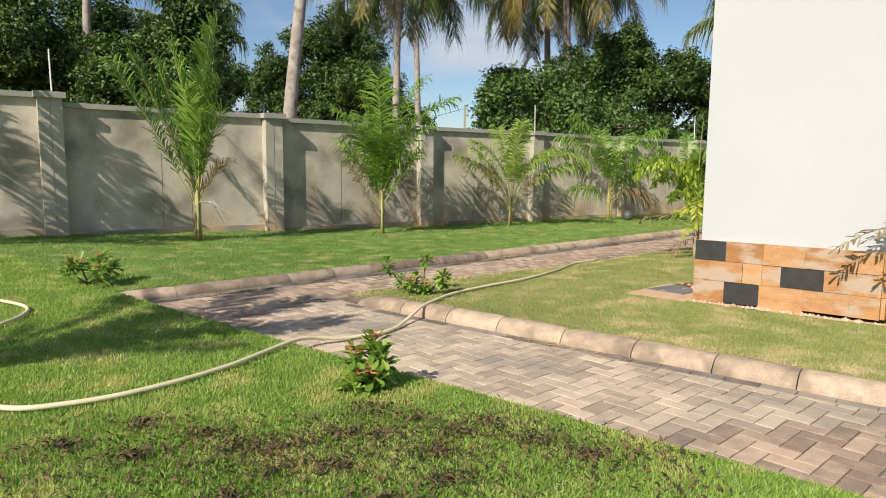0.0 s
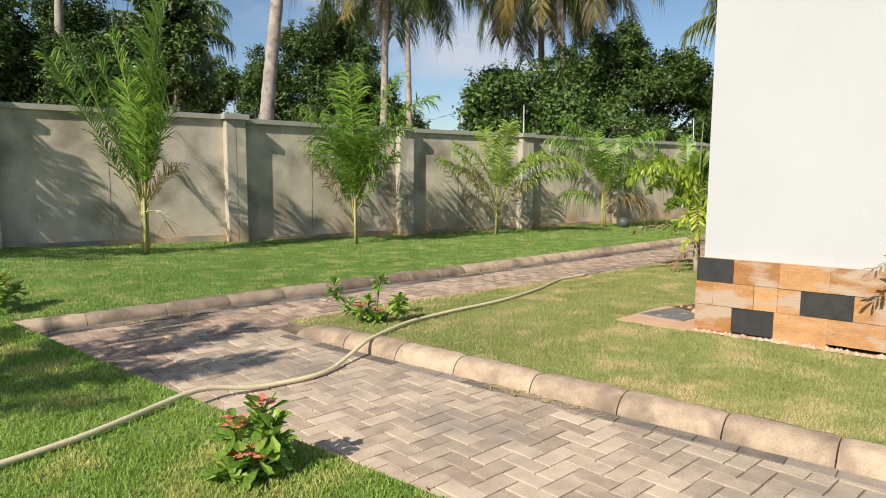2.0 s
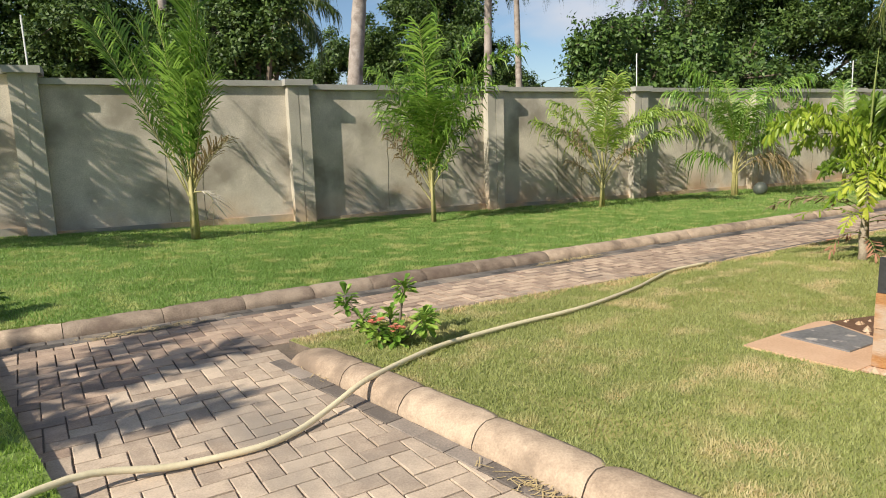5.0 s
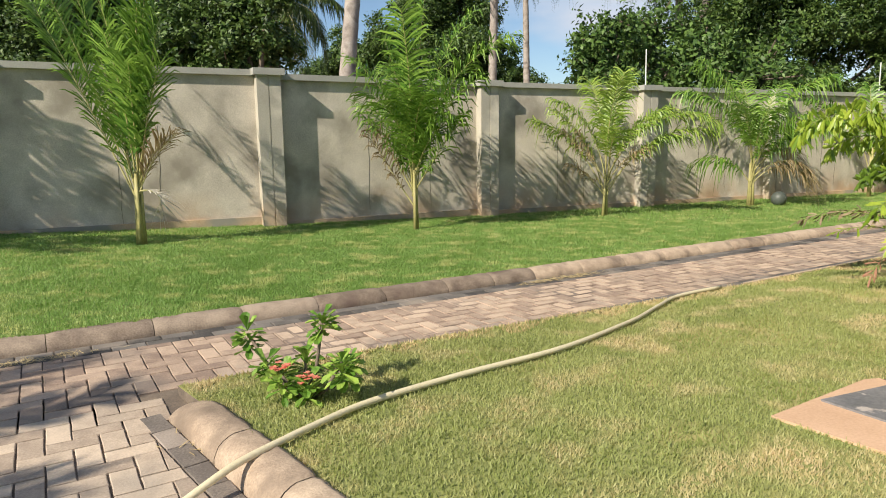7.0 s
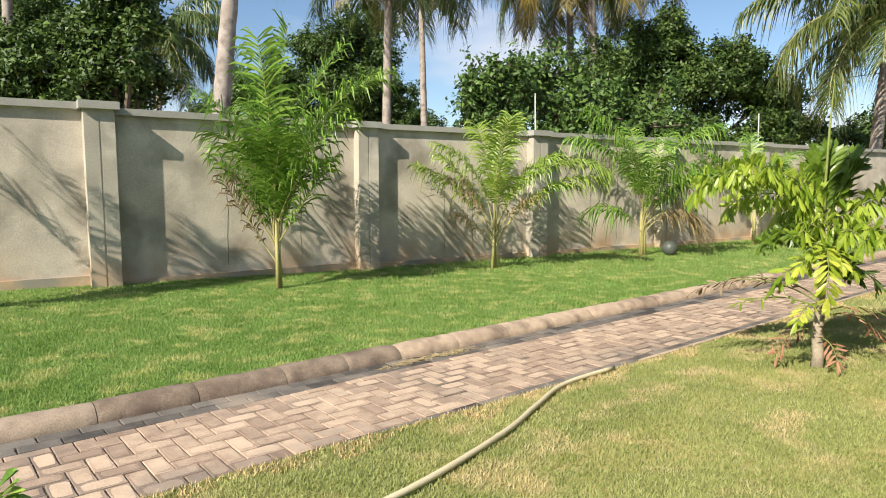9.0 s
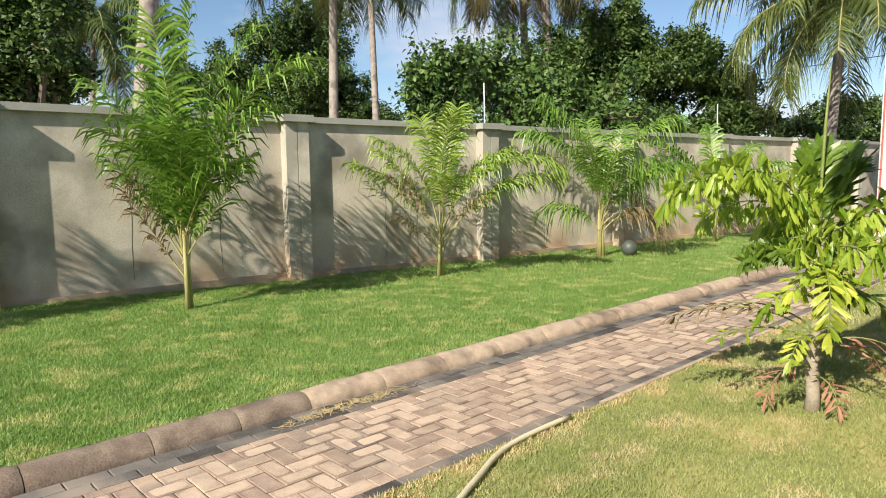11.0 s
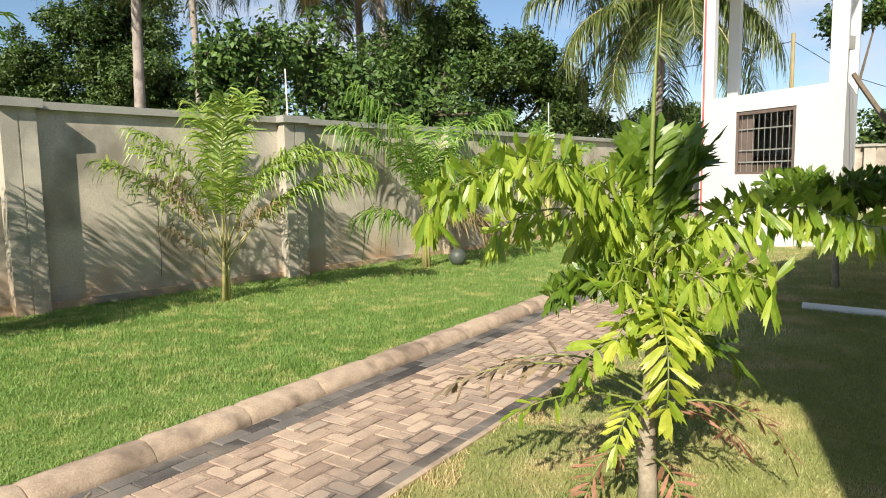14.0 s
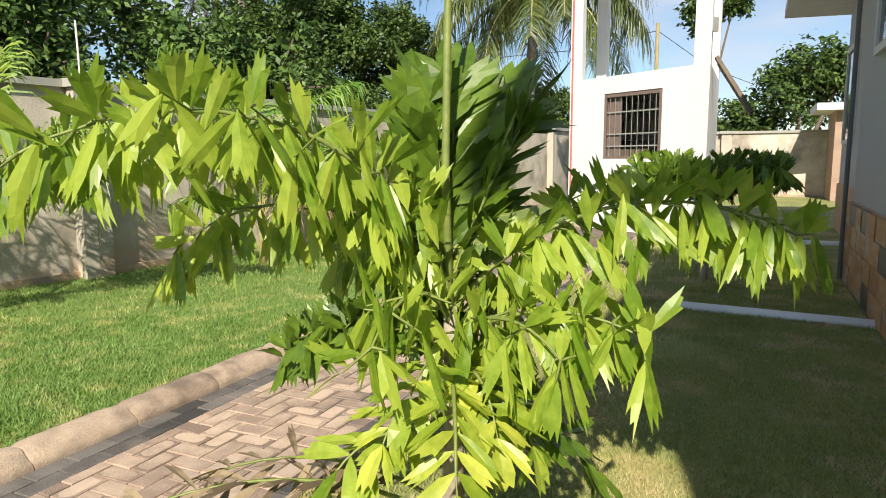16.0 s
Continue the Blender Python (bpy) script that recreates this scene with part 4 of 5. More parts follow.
s.prism([(2.7, 2.7 + RIGHT_EDGE + 0.004), (2.7, 2.7 + RIGHT_EDGE - 0.05), (15, 15 + RIGHT_EDGE - 0.05), (15, 15 + RIGHT_EDGE + 0.004)], -0.05, 0.02)
tagged(part("edging", s, M_KERB), "thin flush cement edging beside the path", "edging", kind="structure")

# ---- hose ----
HOSE = [(-5.2, 6.2), (-4.5, 6.5), (-4.1, 6.4), (-3.76, 6.2), (-3.6, 5.9), (-3.56, 5.5), (-3.42, 4.95), (-3.05, 4.4), (-2.6, 3.95), (-2.2, 3.74), (-1.89, 3.83), (-1.59, 4.08), (-1.26, 4.58), (-0.95, 5.35), (-0.62, 5.66),
        (-0.32, 5.94), (-0.17, 6.33), (-0.04, 6.66), (0.08, 6.97), (0.25, 7.32), (0.62, 7.8), (1.15, 8.42), (1.58, 9.2), (1.8, 9.8), (2.02, 10.33), (2.5, 10.85)]


def hose_z(x, y):
    n = N2.x * x + N2.y * y
    if L2 < n < K2 and y - x < LEFT_FOOT:
        e = max(0.0, 1 - (n - L2) / 0.5, 1 - (K2 - n) / 0.5)
        return 0.024 + 0.10 * e ** 1.5
    if n <= L2:
        return lawn_z(x, y) + 0.032
    return float(house_z(x, y)) + 0.03 if y - x < RIGHT_EDGE else 0.05


pts = []
for i in range(len(HOSE) - 1):
    p0, p1, p2, p3 = (Vector(HOSE[min(max(i + k, 0), len(HOSE) - 1)]) for k in (-1, 0, 1, 2))
    for k in range(6):
        t = k / 6
        p = 0.5 * ((2 * p1) + (p2 - p0) * t + (2 * p0 - 5 * p1 + 4 * p2 - p3) * t * t + (3 * p1 - p0 - 3 * p2 + p3) * t ** 3)
        pts.append((p.x, p.y, hose_z(p.x, p.y)))
for _ in range(3):
    pts = [pts[0]] + [(p[0], p[1], (a[2] + p[2] * 2 + b[2]) / 4) for a, p, b in zip(pts, pts[1:], pts[2:])] + [pts[-1]]
s = Soup()
s.tube(pts, 0.0165, 10)
tagged(part("garden_hose", s, M_HOSE, smooth=True), "pale yellow garden hose lying across the lawn and path", "hose")

# ---- cover slab ----
SLAB = [(2.15, 7.58), (2.66, 7.17), (3.6, 7.95), (3.4, 8.55), (2.75, 8.2)]
slab = thing("inspection_slab", "orange screed slab with a grey cover in the lawn", "slab")
s = Soup()
s.prism([(2.15, 7.58), (2.4, 7.37), (2.66, 7.17), (3.12, 7.62), (2.84, 8.24), (2.75, 8.2), (2.46, 7.9)], 0.0, 0.098)
part("slab", s, M_TERRA, slab)
s = Soup()
s.prism([(2.43, 7.82), (2.74, 7.5), (3.0, 7.75), (2.85, 8.12)], 0.09, 0.108)
part("cover", s, M_MANHOLE, slab, "scratched grey cover")

s = Soup()
s.prism([(3.13, 7.63), (3.6, 7.95), (3.4, 8.55), (2.86, 8.25)], 0.0, 0.088)
tagged(part("bare_soil", s, M_MUD), "wet brown bare soil beside the slab", "soil", kind="structure")
random.seed(78)
for k in range(26):
    s = Soup()
    p, r = Vector((rand(2.95, 3.5), rand(7.9, 8.35), 0.085)), rand(0.015, 0.04)
    if p.y - 8.25 > (p.x - 2.86) * 0.5:
        continue
    s.add([p + Vector((rand(0.7, 1) * r * math.cos(a), rand(0.7, 1) * r * math.sin(a), 0)) for a in (0, 1.3, 2.5, 3.8, 5.0)] + [p + Vector((0, 0, r * 0.9))],
          [(0, 1, 5), (1, 2, 5), (2, 3, 5), (3, 4, 5), (4, 0, 5), (4, 3, 2, 1, 0)])
    tagged(part("rubble", s, M_RUBBLE), "small pale stone on the bare soil", "stone", "stones on bare soil")

# ---- ball and pipes ----
bm = bmesh.new()
bmesh.ops.create_uvsphere(bm, u_segments=20, v_segments=12, radius=0.15)
me = bpy.data.meshes.new("ball")
bm.to_mesh(me)
bm.free()
me.materials.append(M_BALL)
me.shade_smooth()
ball = tagged(new("ball", me), "dark grey ball lying on the lawn near a palm", "ball")
ball.location = (4.85, 19.0, 0.2)
s = Soup()
s.tube([(7.65, 14.32, 0.1), (9.2, 12.45, 0.1)], 0.055, 12)
tagged(part("pipe", s, M_PVC, smooth=True), "white plastic pipe lying on the shaded lawn", "pipe", "white pipes")
s = Soup()
s.tube([(12.5, 17.6, 0.1), (13.9, 16.2, 0.1)], 0.055, 12)
tagged(part("pipe", s, M_PVC, smooth=True), "white plastic pipe beside the far house wall", "pipe", "white pipes")


# ---- fishtail palm ----
def fish_leaflet(s, q, out, up, size, width):
    """A wedge leaflet that widens to a ragged, toothed end and sags a little."""
    side = out.cross(up)
    side = side.normalized() if side.length > 0.05 else Vector((1, 0, 0))
    up = side.cross(out).normalized()
    sag = Vector((0, 0, -size * rand(0.04, 0.16)))
    curl = up * width * rand(-0.3, 0.3)
    a = q + out * size * 0.3 + curl * 0.3
    b = q + out * size * 0.72 + sag * 0.5 + curl
    skew = rand(-0.22, 0.22)
    ends = []
    for k in range(5):
        f = k / 4 - 0.5
        reach = 1.0 + skew * f * 2 + (rand(0.03, 0.14) if k % 2 == 0 else rand(-0.14, -0.04))
        ends.append(q + out * size * reach + side * width * f * (0.7 + 0.3 * abs(skew) / 0.22) + sag * reach + curl * 1.3)
    fold = up * width * 0.1
    s.add([q, a - side * width * 0.34 + fold, a, a + side * width * 0.34 + fold, b - side * width * 0.5 + fold, b, b + side * width * 0.5 + fold] + ends,
          [(0, 1, 2), (0, 2, 3), (1, 4, 5, 2), (2, 5, 6, 3), (4, 7, 8), (4, 8, 5), (5, 8, 9), (5, 9, 10), (5, 10, 6), (6, 10, 11)])


def fish_rib(rib, base, azimuth, rise, length, bend, thick):
    """The midrib of a frond; gives its points."""
    n = 12
    pts, p, e = [], Vector(base), rise
    for i in range(n + 1):
        pts.append(p.copy())
        p = p + Vector((math.cos(e) * math.cos(azimuth), math.cos(e) * math.sin(azimuth), math.sin(e))) * (length / n)
        e -= bend / n
    rib.tube(pts, [thick * (1 - 0.7 * i / n) for i in range(n + 1)], 6, False)
    return pts


def fish_frond(leaf, rib, base, azimuth, rise, length, bend, n_leaf, size, width, start=0.3, hang=0.9):
    """A twice-divided frond: side stalks with ragged leaflets that hang below and stand above."""
    n = 12
    pts = fish_rib(rib, base, azimuth, rise, length, bend, 0.008)
    for k in range(n_leaf):
        u = start + (1 - start) * k / (n_leaf - 1)
        x = u * (n - 0.01)
        i = min(int(x), n - 1)
        q = pts[i].lerp(pts[i + 1], x - i)
        d = (pts[i + 1] - pts[i]).normalized()
        side = d.cross(Vector((0, 0, 1))).normalized()
        taper = math.sin(math.pi * min(1, 0.3 + 0.62 * (k / n_leaf)))
        for sgn in (-1, 1):
            stalk = (side * sgn * rand(0.6, 1.0) + d * rand(0.1, 0.5) + Vector((0, 0, rand(-0.5, 0.35)))).normalized() * size * rand(0.5, 1.15) * taper
            rib.tube([q, q + stalk], [0.004, 0.002], 4, False)
            for j in range(5):
                r = q + stalk * (0.05 + 0.24 * j)
                hanging = random.random() < 0.62
                vert = rand(-1.3, -0.7) * hang if hanging else rand(0.4, 1.2)
                out = (side * sgn * rand(-0.2, 0.6) + d * rand(-0.5, 0.75) + Vector((0, 0, vert * rand(0.6, 1)))).normalized()
                fish_leaflet(leaf, r, out, side + Vector((rand(-0.7, 0.7), rand(-0.7, 0.7), rand(-0.3, 0.3))), size * rand(0.7, 1.1) * (1 if hanging else 0.85), width * rand(0.75, 1.15))


def fish_plume(leaf, rib, base, azimuth, rise, length, bend, n_leaf, size, width, start=0.2, forward=0.7, sag=0.25):
    """A once-divided frond: pairs of broad ragged leaflets along the midrib."""
    n = 12
    pts = fish_rib(rib, base, azimuth, rise, length, bend, 0.007)
    for k in range(n_leaf):
        u = start + (1 - start) * k / (n_leaf - 1)
        x = u * (n - 0.01)
        i = min(int(x), n - 1)
        q = pts[i].lerp(pts[i + 1], x - i)
        d = (pts[i + 1] - pts[i]).normalized()
        side = d.cross(Vector((0, 0, 1)))
        side = side.normalized() if side.length > 0.08 else Vector((-math.sin(azimuth), math.cos(azimuth), 0))
        up = side.cross(d)
        taper = 0.55 + 0.45 * math.sin(math.pi * min(1, 0.15 + 0.8 * (k / n_leaf)))
        for sgn in (-1, 1):
            out = (side * sgn + d * (forward + rand(-0.4, 0.45)) + up * rand(-0.6, 0.7) - Vector((0, 0, sag * rand(0.4, 1.3)))).normalized()
            fish_leaflet(leaf, q, out, up + Vector((rand(-0.4, 0.4), rand(-0.4, 0.4), 0)), size * taper * rand(0.85, 1.15), width * rand(0.8, 1.15))
    fish_leaflet(leaf, pts[-1], (pts[-1] - pts[-2]).normalized(), side.cross(d), size * 0.9, width * 1.5)


def fishtail(x, y, z, label, scale, seed, arms, spear=0.0):
    random.seed(seed)
    ob = thing("fishtail_palm", label, "palm", "fishtail palms", (x, y, z))
    trunk, rib, leaf, dark, dry, lime, rust = Soup(), Soup(), Soup(), Soup(), Soup(), Soup(), Soup()
    trunk.tube([(0, 0, 0), (0.004, 0.0, 0.12 * scale), (-0.005, 0.01, 0.3 * scale), (0.0, 0.01, 0.42 * scale), (0.008, 0, 0.75 * scale), (0, 0, 1.1 * scale)],
               [0.052 * scale, 0.041 * scale, 0.043 * scale, 0.034 * scale, 0.026 * scale, 0.018 * scale], 12)
    trunk.tube([(0.03, 0.04, 0), (0.05, 0.06, 0.3 * scale), (0.045, 0.05, 0.5 * scale)], [0.022, 0.018, 0.01], 8)
    if spear:
        rib.tube([(0, 0, 1.0 * scale), (-0.012, 0, 1.45 * scale), (-0.004, 0, 0.5 * (1.45 * scale + spear)), (0.012, 0, spear)], [0.013, 0.0105, 0.0095, 0.002], 8)
    soups = {"leaf": leaf, "dark": dark, "dry": dry, "lime": lime, "rust": rust}
    for az, h, rise, ln, bend, nl, sz, wd, which in arms:
        if which[0] == "+":
            upright = rise > 1.0 and bend < 0.6
            fish_plume(soups[which[1:]], rib, (0, 0, h * scale), az, rise, ln * scale, bend, nl, sz * scale, wd * scale, 0.12 if upright else 0.25, 1.05 if upright else 0.7, 0.0 if upright else 0.25)
            continue
        fish_frond(soups[which], rib, (0, 0, h * scale), az, rise, ln * scale, bend, nl, sz * scale, wd * scale, 0.14 if which not in ("dry", "rust") else 0.45, 1.0 if which != "dark" else 0.6)
    part("trunk", trunk, M_CANE, ob, "grey-brown cane trunk", True)
    part("stalk", rib, M_STALK, ob, "green-yellow leaf stalks", True)
    for soup, mat, name in ((leaf, M_FISH, "bright green ragged leaflets"), (dark, M_FISH_D, "dark green leaflets, on some fronds darkened for shade"), (lime, M_FISH_Y, "yellowish lime green leaflets"),
                            (dry, M_FISH_DRY, "withered brown leaflets"), (rust, M_FISH_RUST, "reddish brown dead leaflets")):
        if soup.v:
            part("leaf", soup, mat, ob, name, kind="stuff")
    return ob


fishtail(3.97, 10.78, 0.05, "fishtail palm with lime green and withered leaves on the lawn", 1.0, 51, [
    (radians(189), 1.12, 1.22, 1.26, 2.1, 22, 0.14, 0.037, "leaf"),
    (radians(160), 1.1, 1.1, 0.8, 1.9, 10, 0.13, 0.036, "leaf"),
    (radians(-22), 1.08, 0.92, 0.95, 1.5, 17, 0.14, 0.036, "leaf"),
    (radians(-45), 1.0, 0.7, 0.5, 1.2, 7, 0.14, 0.036, "leaf"),
    (radians(-70), 1.0, 0.9, 0.4, 1.7, 4, 0.13, 0.036, "leaf"),
    (radians(225), 1.05, 0.95, 0.45, 1.8, 5, 0.13, 0.036, "leaf"),
    (radians(110), 1.1, 0.9, 0.5, 1.4, 8, 0.14, 0.042, "leaf"),
    # low left frond: its shade is put into the dark leaf colour
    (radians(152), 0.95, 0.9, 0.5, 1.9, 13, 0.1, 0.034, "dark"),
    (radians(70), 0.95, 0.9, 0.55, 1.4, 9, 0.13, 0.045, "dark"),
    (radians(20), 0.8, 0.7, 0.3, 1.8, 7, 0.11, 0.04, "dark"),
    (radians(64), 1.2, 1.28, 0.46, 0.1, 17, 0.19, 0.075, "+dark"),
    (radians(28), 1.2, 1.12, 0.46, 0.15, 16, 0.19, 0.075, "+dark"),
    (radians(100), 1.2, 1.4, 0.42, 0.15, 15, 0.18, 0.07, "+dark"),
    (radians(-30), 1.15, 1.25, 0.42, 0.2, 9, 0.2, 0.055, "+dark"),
    (radians(10), 1.12, 0.75, 0.5, 0.5, 8, 0.15, 0.03, "+leaf"),
    (radians(250), 0.8, 1.15, 0.78, 3.3, 15, 0.115, 0.036, "+lime"),
    (radians(268), 0.86, 1.25, 0.4, 2.6, 9, 0.11, 0.036, "+lime"),
    (radians(230), 0.86, 1.35, 0.36, 2.2, 7, 0.11, 0.034, "+leaf"),
    (radians(210), 0.8, 1.2, 0.32, 2.4, 7, 0.1, 0.034, "+lime"),
    (radians(295), 0.8, 1.2, 0.34, 2.5, 7, 0.1, 0.034, "+leaf"),
    (radians(190), 0.72, 0.9, 0.4, 2.0, 8, 0.15, 0.042, "+leaf"),
    (radians(325), 0.72, 0.9, 0.42, 2.0, 9, 0.14, 0.04, "+dark"),
    (radians(172), 0.52, 0.62, 0.9, 1.1, 18, 0.14, 0.027, "+dry"),
    (radians(160), 0.55, 0.7, 0.7, 1.2, 13, 0.12, 0.025, "+dry"),
    (radians(184), 0.48, 0.5, 0.62, 0.9, 10, 0.11, 0.024, "+leaf"),
    (radians(222), 0.5, 0.5, 0.4, 1.5, 8, 0.1, 0.026, "+lime"),
    (radians(-20), 0.45, 0.55, 0.66, 1.7, 12, 0.13, 0.019, "+rust"),
    (radians(-2), 0.42, 0.4, 0.5, 1.5, 10, 0.13, 0.019, "+rust"),
    (radians(196), 0.3, 0.5, 0.42, 1.9, 9, 0.12, 0.019, "+rust"),
    (radians(275), 0.25, 0.4, 0.3, 1.7, 6, 0.1, 0.019, "+rust"),
], 2.2)
fishtail(4.75, 5.95, 0.05, "fishtail palm with greyish withered leaves beside the white house", 0.72, 53, [
    (radians(172), 0.95, 0.75, 1.75, 1.5, 26, 0.17, 0.034, "+dry"), (radians(160), 0.85, 0.95, 1.3, 1.5, 20, 0.18, 0.036, "+dry"), (radians(184), 0.85, 0.7, 1.3, 1.2, 20, 0.17, 0.034, "+dry"),
    (radians(178), 0.7, 0.5, 1.0, 1.4, 10, 0.18, 0.05, "+dark"), (radians(200), 0.6, 0.5, 0.8, 1.4, 10, 0.2, 0.055, "dark"), (radians(250), 0.6, 0.8, 0.7, 1.4, 10, 0.2, 0.055, "dark"),
    (radians(20), 0.9, 0.9, 0.9, 1.2, 12, 0.2, 0.055, "dark"), (radians(300), 0.8, 0.9, 0.8, 1.3, 11, 0.2, 0.055, "dark")])
# every frond takes the dark colour, which carries the shade over this palm
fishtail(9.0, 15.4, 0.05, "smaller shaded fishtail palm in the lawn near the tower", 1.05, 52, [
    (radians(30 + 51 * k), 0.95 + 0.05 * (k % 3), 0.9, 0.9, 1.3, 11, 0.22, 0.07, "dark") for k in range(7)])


# ---- crown of thorns shrubs ----
def shrub(x, y, label, stems, seed, flowers, leaf_size=0.09, scale=1.0):
    random.seed(seed)
    ob = thing("flowering_shrub", label, "shrub", "flowering shrubs", (x, y, lawn_z(x, y) - 0.01))
    stem, leaf, flower = Soup(), Soup(), Soup()
    for az, reach, h in stems:
        tip = Vector((math.cos(az) * reach, math.sin(az) * reach, h)) * scale
        stem.tube([(0, 0, 0), (tip.x * 0.55, tip.y * 0.55, tip.z * 0.35), tip], [0.014 * scale, 0.01 * scale, 0.008 * scale], 7)
        for k in range(36):
            a, e = k * 2.4, rand(-0.6, 1.1)
            out = Vector((math.cos(a) * math.cos(e), math.sin(a) * math.cos(e), math.sin(e)))
            q = tip + Vector((0, 0, rand(-0.09, 0.02)))
            sd = out.cross(Vector((0, 0, 1))).normalized()
            ln = leaf_size * rand(0.75, 1.2) * scale
            w = ln * 0.2
            dip = Vector((0, 0, 0.012))
            leaf.add([q, q + out * ln * 0.4 - sd * w * 0.5, q + out * ln * 0.42 - dip * 0.4, q + out * ln * 0.4 + sd * w * 0.5, q + out * ln * 0.76 - sd * w, q + out * ln * 0.78 - dip, q + out * ln * 0.76 + sd * w,
                      q + out * ln * 0.96 - sd * w * 0.5 - dip, q + out * ln * 0.96 + sd * w * 0.5 - dip],
                     [(0, 1, 2), (0, 2, 3), (1, 4, 5, 2), (2, 5, 6, 3), (4, 7, 5), (5, 7, 8), (5, 8, 6)])
        if random.random() < flowers:
            for k in range(14):
                c = tip + Vector((rand(-0.05, 0.05), rand(-0.05, 0.05), rand(0.03, 0.07))) * scale
                for j in range(4):
                    a = j * math.pi / 2 + rand(-0.2, 0.2)
                    v = Vector((math.cos(a), math.sin(a), rand(-0.1, 0.4))) * 0.018 * scale
                    sd = Vector((-math.sin(a), math.cos(a), 0)) * 0.012 * scale
                    flower.add([c, c + v * 0.7 + sd, c + v * 1.2, c + v * 0.7 - sd], [(0, 1, 2, 3)])
    part("stem", stem, M_WOOD, ob, "thorny brown stems", True)
    part("leaf", leaf, M_SHRUB, ob, "green spoon-shaped leaves", kind="stuff")
    if flower.v:
        part("flower", flower, M_RED, ob, "small red flowers", kind="stuff")
    return ob


shrub(-0.24, 4.32, "flowering shrub with salmon red blooms beside the branch path", [(0.3, 0.04, 0.3), (5.9, 0.09, 0.22), (3.4, 0.08, 0.22), (5.2, 0.1, 0.1), (1.2, 0.1, 0.09), (4.0, 0.12, 0.08)], 61, 0.75, 0.13)
shrub(-0.15, 7.42, "thorny shrub with small red flowers at the path corner", [(3.0, 0.36, 0.33), (3.3, 0.2, 0.2), (1.0, 0.12, 0.42), (0.0, 0.24, 0.22), (5.8, 0.3, 0.27), (4.2, 0.14, 0.17), (5.2, 0.14, 0.12), (2.0, 0.12, 0.2)], 62, 0.35, 0.108)
shrub(-3.87, 7.44, "low flowering shrub in the lawn", [(2.6, 0.2, 0.24), (0.6, 0.22, 0.2), (0.2, 0.12, 0.3), (5.6, 0.26, 0.2), (3.8, 0.2, 0.24)], 63, 0.7, 0.14)


# ---- grass ----
def near_lawn(x, y):
    return N2.x * x + N2.y * y < L2 - 0.01


def wall_lawn(x, y):
    return (y - x > LEFT_FOOT + 0.2) & (N2.x * x + N2.y * y > L2 - 0.01)


def house_lawn(x, y):
    det = DH.x * EH.y - DH.y * EH.x
    h = ((x - HOUSE.x) * EH.y - (y - HOUSE.y) * EH.x) / det
    o = ((y - HOUSE.y) * DH.x - (x - HOUSE.x) * DH.y) / det
    in_slab = np.ones(len(x), bool)
    for (xa, ya), (xb, yb) in zip(SLAB, SLAB[1:] + SLAB[:1]):
        in_slab &= (xb - xa) * (y - ya) - (yb - ya) * (x - xa) > 0
    return (y - x < RIGHT_EDGE - np.where(x > 2.6, 0.05, 0.01)) & (N2.x * x + N2.y * y > K2 + 0.165) & ~((h > -0.15) & (o > -0.06)) & ~in_slab


def scatter(name, label, mat, zones, seed, inside, base=0.06):
    """Blades of grass: zones are (x0, x1, y0, y1, per square metre, length)."""
    rng = np.random.default_rng(seed)
    cos, hs = [], []
    for x0, x1, y0, y1, dens, ln in zones:
        n = int((x1 - x0) * (y1 - y0) * dens)
        x, y = rng.uniform(x0, x1, n), rng.uniform(y0, y1, n)
        ok = inside(x, y)
        x, y = x[ok], y[ok]
        n = len(x)
        z = house_z(x, y) if base is None else base + 0.034 * np.clip(-x - 1, 0, 9) * np.clip((y - 5) / 4, 0, 1)
        a = rng.uniform(0, math.tau, n)
        h = ln * rng.uniform(0.5, 1.3, n)
        w = ln * 0.11 + 0.0016
        lean = rng.uniform(0.1, 0.9, n) * h
        b = rng.uniform(0, math.tau, n)
        p = np.stack([x, y, z], 1)
        s = np.stack([np.cos(a) * w, np.sin(a) * w, np.zeros(n)], 1)
        t = p + np.stack([np.cos(b) * lean, np.sin(b) * lean, h], 1)
        cos.append(np.stack([p - s, p + s, t], 1).reshape(-1, 3))
    co = np.concatenate(cos)
    ob = new(name, fast_mesh(name, co, np.arange(len(co)).reshape(-1, 3), mat))
    return tagged(ob, label, "grass", kind="stuff")


scatter("grass", "short green grass blades of the near lawn", M_BLADE_N, [(-4, 3.2, 1.4, 4.6, 9000, 0.026), (-7, 0, 4.6, 9, 5000, 0.027), (-6, -4, 1.4, 4.6, 2500, 0.035)], 71, near_lawn)
scatter("grass", "short green grass blades before the wall", M_BLADE, [(-8, 0, 6, 12, 3800, 0.026), (-3, 5, 9, 16, 4200, 0.025), (-8, 0, 12, 17, 2200, 0.028), (-1, 8, 13, 23, 1100, 0.038), (2, 9, 12.5, 14, 1200, 0.036)], 72, wall_lawn)
scatter("grass", "short dry grass blades before the house", M_BLADE2, [(-1, 4.2, 3.5, 9.5, 9000, 0.021), (0, 7, 9.5, 13, 6500, 0.022), (5, 13, 13, 20, 900, 0.035), (7, 11.5, 9.5, 15, 4500, 0.024), (4.2, 7, 8, 9.5, 5000, 0.022)], 73, house_lawn, None)

def path_verge(x, y):
    v = RIGHT_EDGE - (y - x)
    return house_lawn(x, y) & (v < 0.02 + 0.22 * np.abs(np.sin(x * 5.3) + 0.6 * np.sin(x * 13.1 + 1)))


